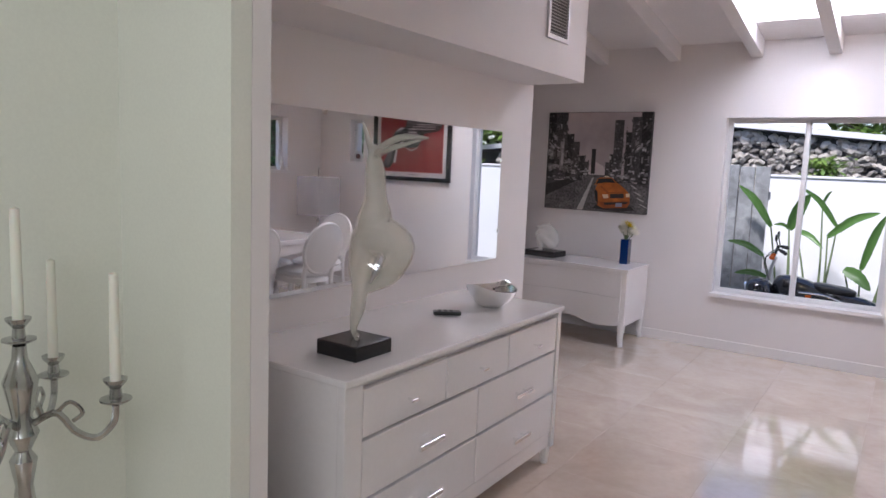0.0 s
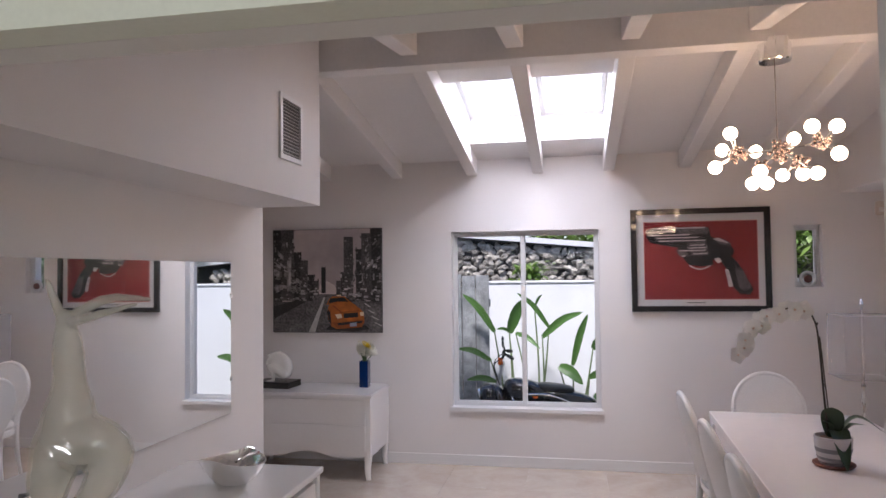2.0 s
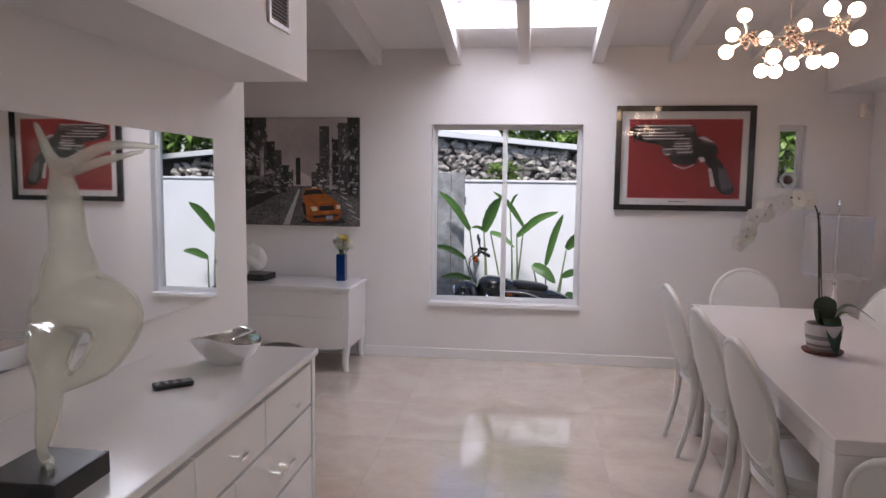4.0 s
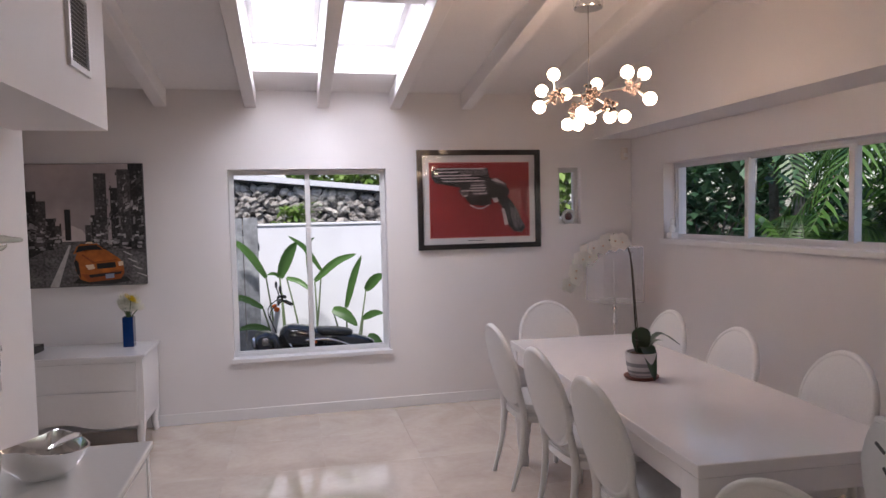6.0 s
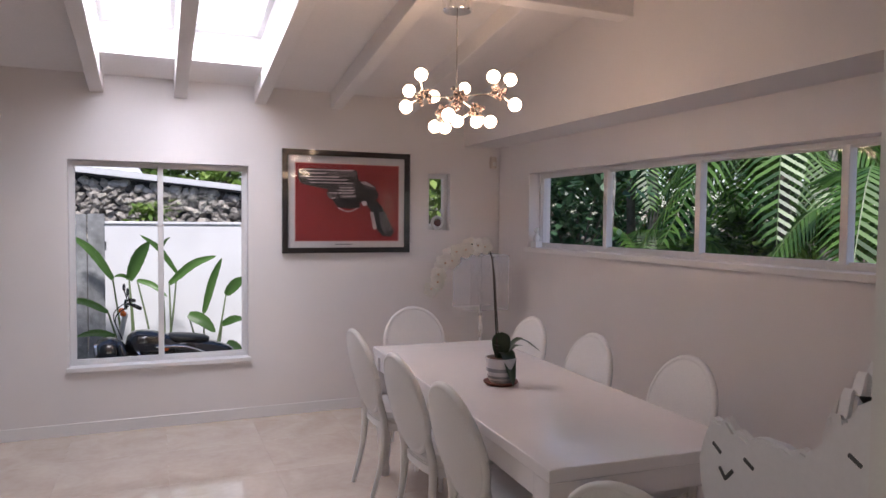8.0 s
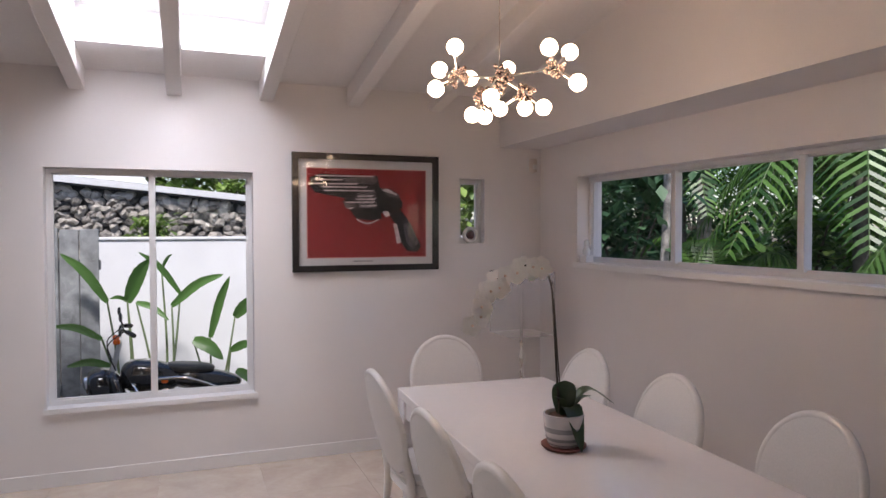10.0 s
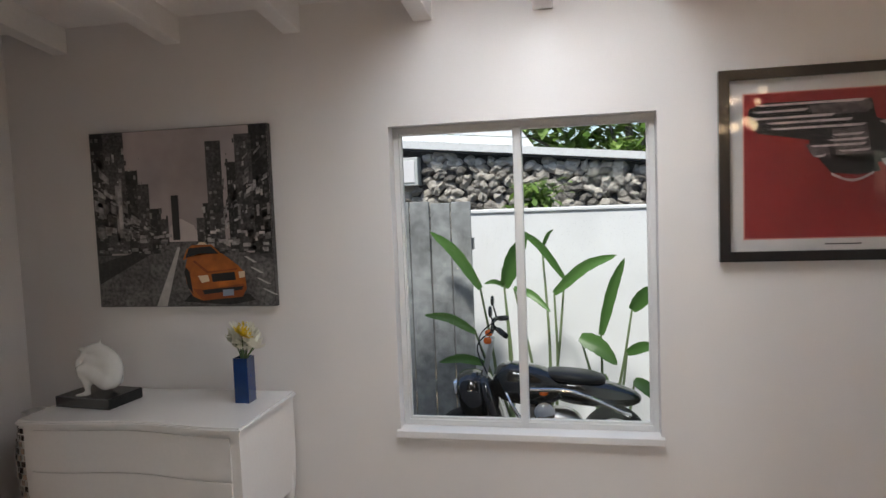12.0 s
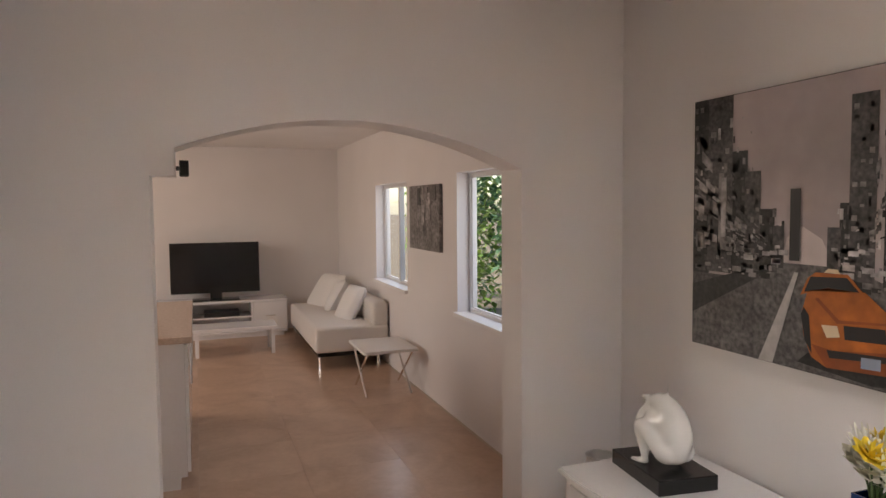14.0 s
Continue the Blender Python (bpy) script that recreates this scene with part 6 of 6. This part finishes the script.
def palm(name, base, h, reach, fronds, seed, label, trunk=0.06):
    rg = random.Random(seed)
    t = thing(name, Matrix.Translation(base), label, "palm")
    lean = Vector((rg.uniform(-0.2, 0.2), rg.uniform(-0.2, 0.2), 0))
    pts = curve_points([(0, 0, 0), lean * 0.4 + Vector((0, 0, h * 0.5)), lean + Vector((0, 0, h))], 24)
    part("trunk", sweep(pts, [trunk * (1.15 - 0.35 * i / 24) * (1.0 if i % 2 else 1.07) for i in range(25)], 10), BARK, t, smooth=True)
    for k in range(fronds):
        a = 2 * math.pi * k / fronds + rg.uniform(-0.25, 0.25)
        out = Vector((math.cos(a), math.sin(a), 0))
        r = reach * rg.uniform(0.8, 1.15)
        rise = rg.uniform(0.15, 0.55)
        mid = curve_points([pts[-1], pts[-1] + out * r * 0.45 + Vector((0, 0, r * rise)), pts[-1] + out * r + Vector((0, 0, r * (rise - 0.75)))], 40)
        verts, faces = [], []
        for i in range(4, 40):
            d = (mid[min(i + 1, 40)] - mid[i - 1]).normalized()
            side = d.cross(Vector((0, 0, 1))).normalized()
            L = r * 0.34 * math.sin(math.pi * (0.12 + 0.86 * i / 40)) ** 0.7
            for s in (-1, 1):
                tipd = (side * s + d * 0.45 + Vector((0, 0, -0.35))).normalized()
                wv = d * 0.016 * (0.6 + r * 0.4)
                kk = len(verts)
                p = mid[i]
                verts += [p - wv, p + wv, p + tipd * L * 0.55 + wv + Vector((0, 0, 0.03 * L)), p + tipd * L + Vector((0, 0, -0.12 * L)), p + tipd * L * 0.55 - wv + Vector((0, 0, 0.03 * L))]
                faces.append((kk, kk + 1, kk + 2, kk + 3, kk + 4))
        me = bpy.data.meshes.new("frond")
        me.from_pydata(verts, [], faces)
        me.materials.append(PALM)
        fr = new("frond", me)
        fr.parent = t
        part("rib", sweep(mid, [0.012 - 0.009 * i / 40 for i in range(41)], 5), STEM, fr)
    return t


# beyond the ribbon window
shrub("broadleaf_shrub", (4.9, 1.1, -0.16), (4.85, 1.0, 1.65), (0.45, 0.95, 0.75), 1000, 0.17, DARKLEAF, "dark bluish broad-leaved shrub outside the window", 21)
shrub("broadleaf_shrub", (6.6, 4.2, -0.16), (6.6, 4.2, 2.0), (1.2, 1.3, 1.7), 2200, 0.18, DARKLEAF, "dense dark broad-leaved shrub", 22)
palm("palm_tree", (6.4, 2.0, -0.16), 2.5, 1.5, 11, 31, "slender palm with arching green fronds")
palm("palm_tree", (6.0, 0.9, -0.16), 1.0, 1.2, 14, 32, "young palm with bright feathery fronds", 0.05)
palm("palm_tree", (6.7, -0.1, -0.16), 2.2, 1.6, 12, 33, "tall palm with drooping green fronds", 0.08)
palm("palm_tree", (6.0, -1.7, -0.16), 1.4, 1.3, 11, 34, "young palm with bright feathery fronds", 0.05)
for x, y, r, s in ((4.55, 0.02, 0.035, 41), (6.5, 1.75, 0.06, 42), (7.2, 2.6, 0.06, 43), (6.6, -0.7, 0.05, 44), (7.6, -1.6, 0.08, 45)):
    tt = thing("slim_palm", pose(x, y, -0.16), "pale ringed palm trunk standing in the garden", "palm", "slim palms")
    part("trunk", sweep([(0.02 * math.sin(k * 0.4 + s), 0.02 * math.cos(k * 0.7), 0.16 * k) for k in range(26)], [r * (1.08 if k % 2 else 1.0) for k in range(26)], 10), mat("pale_ringed_bark", (0.36, 0.34, 0.31), 0.8, grain=0.4, scale=18, bump=0.6, stain=0.4, stain_scale=9), tt, smooth=True)
for k, (x, y, z, sx, sy, sz, m, n) in enumerate(((8.6, 5.6, 2.2, 1.6, 2.2, 2.2, DARKLEAF, 3400), (9.4, 2.4, 2.0, 1.4, 2.2, 2.2, DARKLEAF, 3400), (9.3, -1.0, 1.9, 1.3, 2.2, 2.0, BRIGHT, 2600), (7.9, 1.6, 1.0, 0.8, 1.6, 0.9, PALM, 1800), (7.9, -0.8, 1.0, 0.8, 1.4, 0.9, BRIGHT, 1500), (11.5, -4.5, 2.4, 1.8, 2.4, 2.6, BRIGHT, 2600), (12.5, 9.0, 3.0, 2.4, 3.2, 3.0, DARKLEAF, 3000), (13.5, 4.0, 3.0, 2.4, 3.2, 3.0, BRIGHT, 3000))):
    shrub("garden_shrub", (x, y, -0.16), (x, y, z), (sx, sy, sz), n, 0.22 if x < 11 else 0.34, m, "dense leafy garden shrub behind the palms", 50 + k, 0.07)
# over and behind the stone house
for k, (x, y, z, sx, sy, sz, n) in enumerate(((1.6, 8.5, 3.2, 2.6, 1.2, 1.5, 6500), (5.5, 8.0, 3.0, 2.4, 1.2, 1.6, 4500), (-3.5, 10.0, 3.6, 2.6, 1.4, 1.6, 5000), (3.2, 10.5, 3.6, 3.4, 1.3, 2.0, 6500))):
    shrub("tree", (x, y, -0.16), (x, y, z), (sx, sy, sz), n, 0.26, BRIGHT, "sunlit leafy tree behind the neighbouring house", 70 + k, 0.12, "tree")
shrub("wall_fern", (0.55, 2.45, -0.16), (0.55, 2.45, 1.54), (0.24, 0.16, 0.16), 420, 0.09, BRIGHT, "bright green bush peeping over the white wall", 80, 0.02)
# by the living room windows and the slit window
for k, (x, y, z, sx, sy, sz, m) in enumerate(((-3.3, 2.4, 1.3, 1.0, 0.7, 1.3, DARKLEAF), (-5.2, 2.6, 1.4, 1.2, 0.7, 1.4, DARKLEAF), (-7.5, 2.5, 1.4, 1.3, 0.7, 1.4, DARKLEAF), (-9.6, 2.3, 1.6, 1.2, 0.8, 1.6, BRIGHT), (-11.5, 4.0, 2.4, 1.8, 1.6, 2.4, BRIGHT), (-6.0, 5.0, 2.8, 2.5, 1.2, 2.2, BRIGHT), (3.6, 3.0, 2.3, 0.7, 0.5, 0.8, BRIGHT))):
    shrub("hedge_shrub", (x, y, -0.16), (x, y, z), (sx, sy, sz), 2600, 0.15, m, "dense leafy hedge shrub outside the window", 90 + k, 0.05)

# ---- floor tiles ----
TILE = bpy.data.materials.new("cream_marble_tile")
TILE.use_nodes = True
tn = TILE.node_tree
b = tn.nodes["Principled BSDF"]
b.inputs["Roughness"].default_value = 0.10
b.inputs["IOR"].default_value = 1.65
b.inputs["Coat Weight"].default_value, b.inputs["Coat Roughness"].default_value = 1.0, 0.055
co, info = tn.nodes.new("ShaderNodeNewGeometry"), tn.nodes.new("ShaderNodeObjectInfo")
n1, n2 = tn.nodes.new("ShaderNodeTexNoise"), tn.nodes.new("ShaderNodeTexNoise")
n1.inputs["Scale"].default_value, n1.inputs["Detail"].default_value, n1.inputs["Distortion"].default_value = 2.2, 7, 1.6
n2.inputs["Scale"].default_value, n2.inputs["Detail"].default_value = 26, 5
off = tn.nodes.new("ShaderNodeVectorMath")
off.operation = "MULTIPLY_ADD"
off.inputs[1].default_value = (1, 1, 1)
comb = tn.nodes.new("ShaderNodeCombineXYZ")
big = tn.nodes.new("ShaderNodeMath")
big.operation, big.inputs[1].default_value = "MULTIPLY", 37.0
tn.links.new(info.outputs["Random"], big.inputs[0])
for k in range(3):
    tn.links.new(big.outputs[0], comb.inputs[k])
tn.links.new(co.outputs["Position"], off.inputs[0])
tn.links.new(comb.outputs[0], off.inputs[2])
for n in (n1, n2):
    tn.links.new(off.outputs[0], n.inputs["Vector"])
add = tn.nodes.new("ShaderNodeMath")
add.operation = "MULTIPLY_ADD"
add.inputs[1].default_value = 0.35
tn.links.new(n2.outputs["Fac"], add.inputs[0])
tn.links.new(n1.outputs["Fac"], add.inputs[2])
add2 = tn.nodes.new("ShaderNodeMath")
add2.operation = "MULTIPLY_ADD"
add2.inputs[1].default_value = 0.06
tn.links.new(info.outputs["Random"], add2.inputs[0])
tn.links.new(add.outputs[0], add2.inputs[2])
rp = tn.nodes.new("ShaderNodeValToRGB")
rp.color_ramp.elements[0].position, rp.color_ramp.elements[1].position = 0.35, 1.05
rp.color_ramp.elements[0].color, rp.color_ramp.elements[1].color = (0.57, 0.455, 0.37, 1), (0.75, 0.65, 0.56, 1)
tn.links.new(add2.outputs[0], rp.inputs[0])
tn.links.new(rp.outputs[0], b.inputs["Base Color"])
S = 0.61
bm = box((0.0004, 0.0004, -0.0055), (S - 0.0004, S - 0.0004, 0.0), 0.0003, 1)
tile_mesh = bpy.data.meshes.new("tile")
bm.to_mesh(tile_mesh)
bm.free()
tile_mesh.materials.append(TILE)
# living room tiles: the same tile, browner and less glossy
BROWN_TILE = TILE.copy()
BROWN_TILE.name = "honey_travertine_tile"
for node in BROWN_TILE.node_tree.nodes:
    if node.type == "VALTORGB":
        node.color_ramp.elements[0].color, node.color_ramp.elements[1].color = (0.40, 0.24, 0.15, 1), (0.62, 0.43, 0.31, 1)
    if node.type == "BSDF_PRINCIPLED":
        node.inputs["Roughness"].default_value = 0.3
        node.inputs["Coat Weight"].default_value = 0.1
brown_tile_mesh = tile_mesh.copy()
brown_tile_mesh.materials[0] = BROWN_TILE
floor_ob = bpy.data.objects["floor"]
for i in range(-15, 6):
    for j in range(-15, 0):
        x, y = i * S, j * S
        if y < YN - 1.9 or (x < XA - 0.61 and y < -4.9):
            continue
        t = new("tile", brown_tile_mesh if x < XA - 0.3 else tile_mesh)
        t.parent = floor_ob
        t.matrix_local = pose(x + 0.02, y + 0.01, 0)
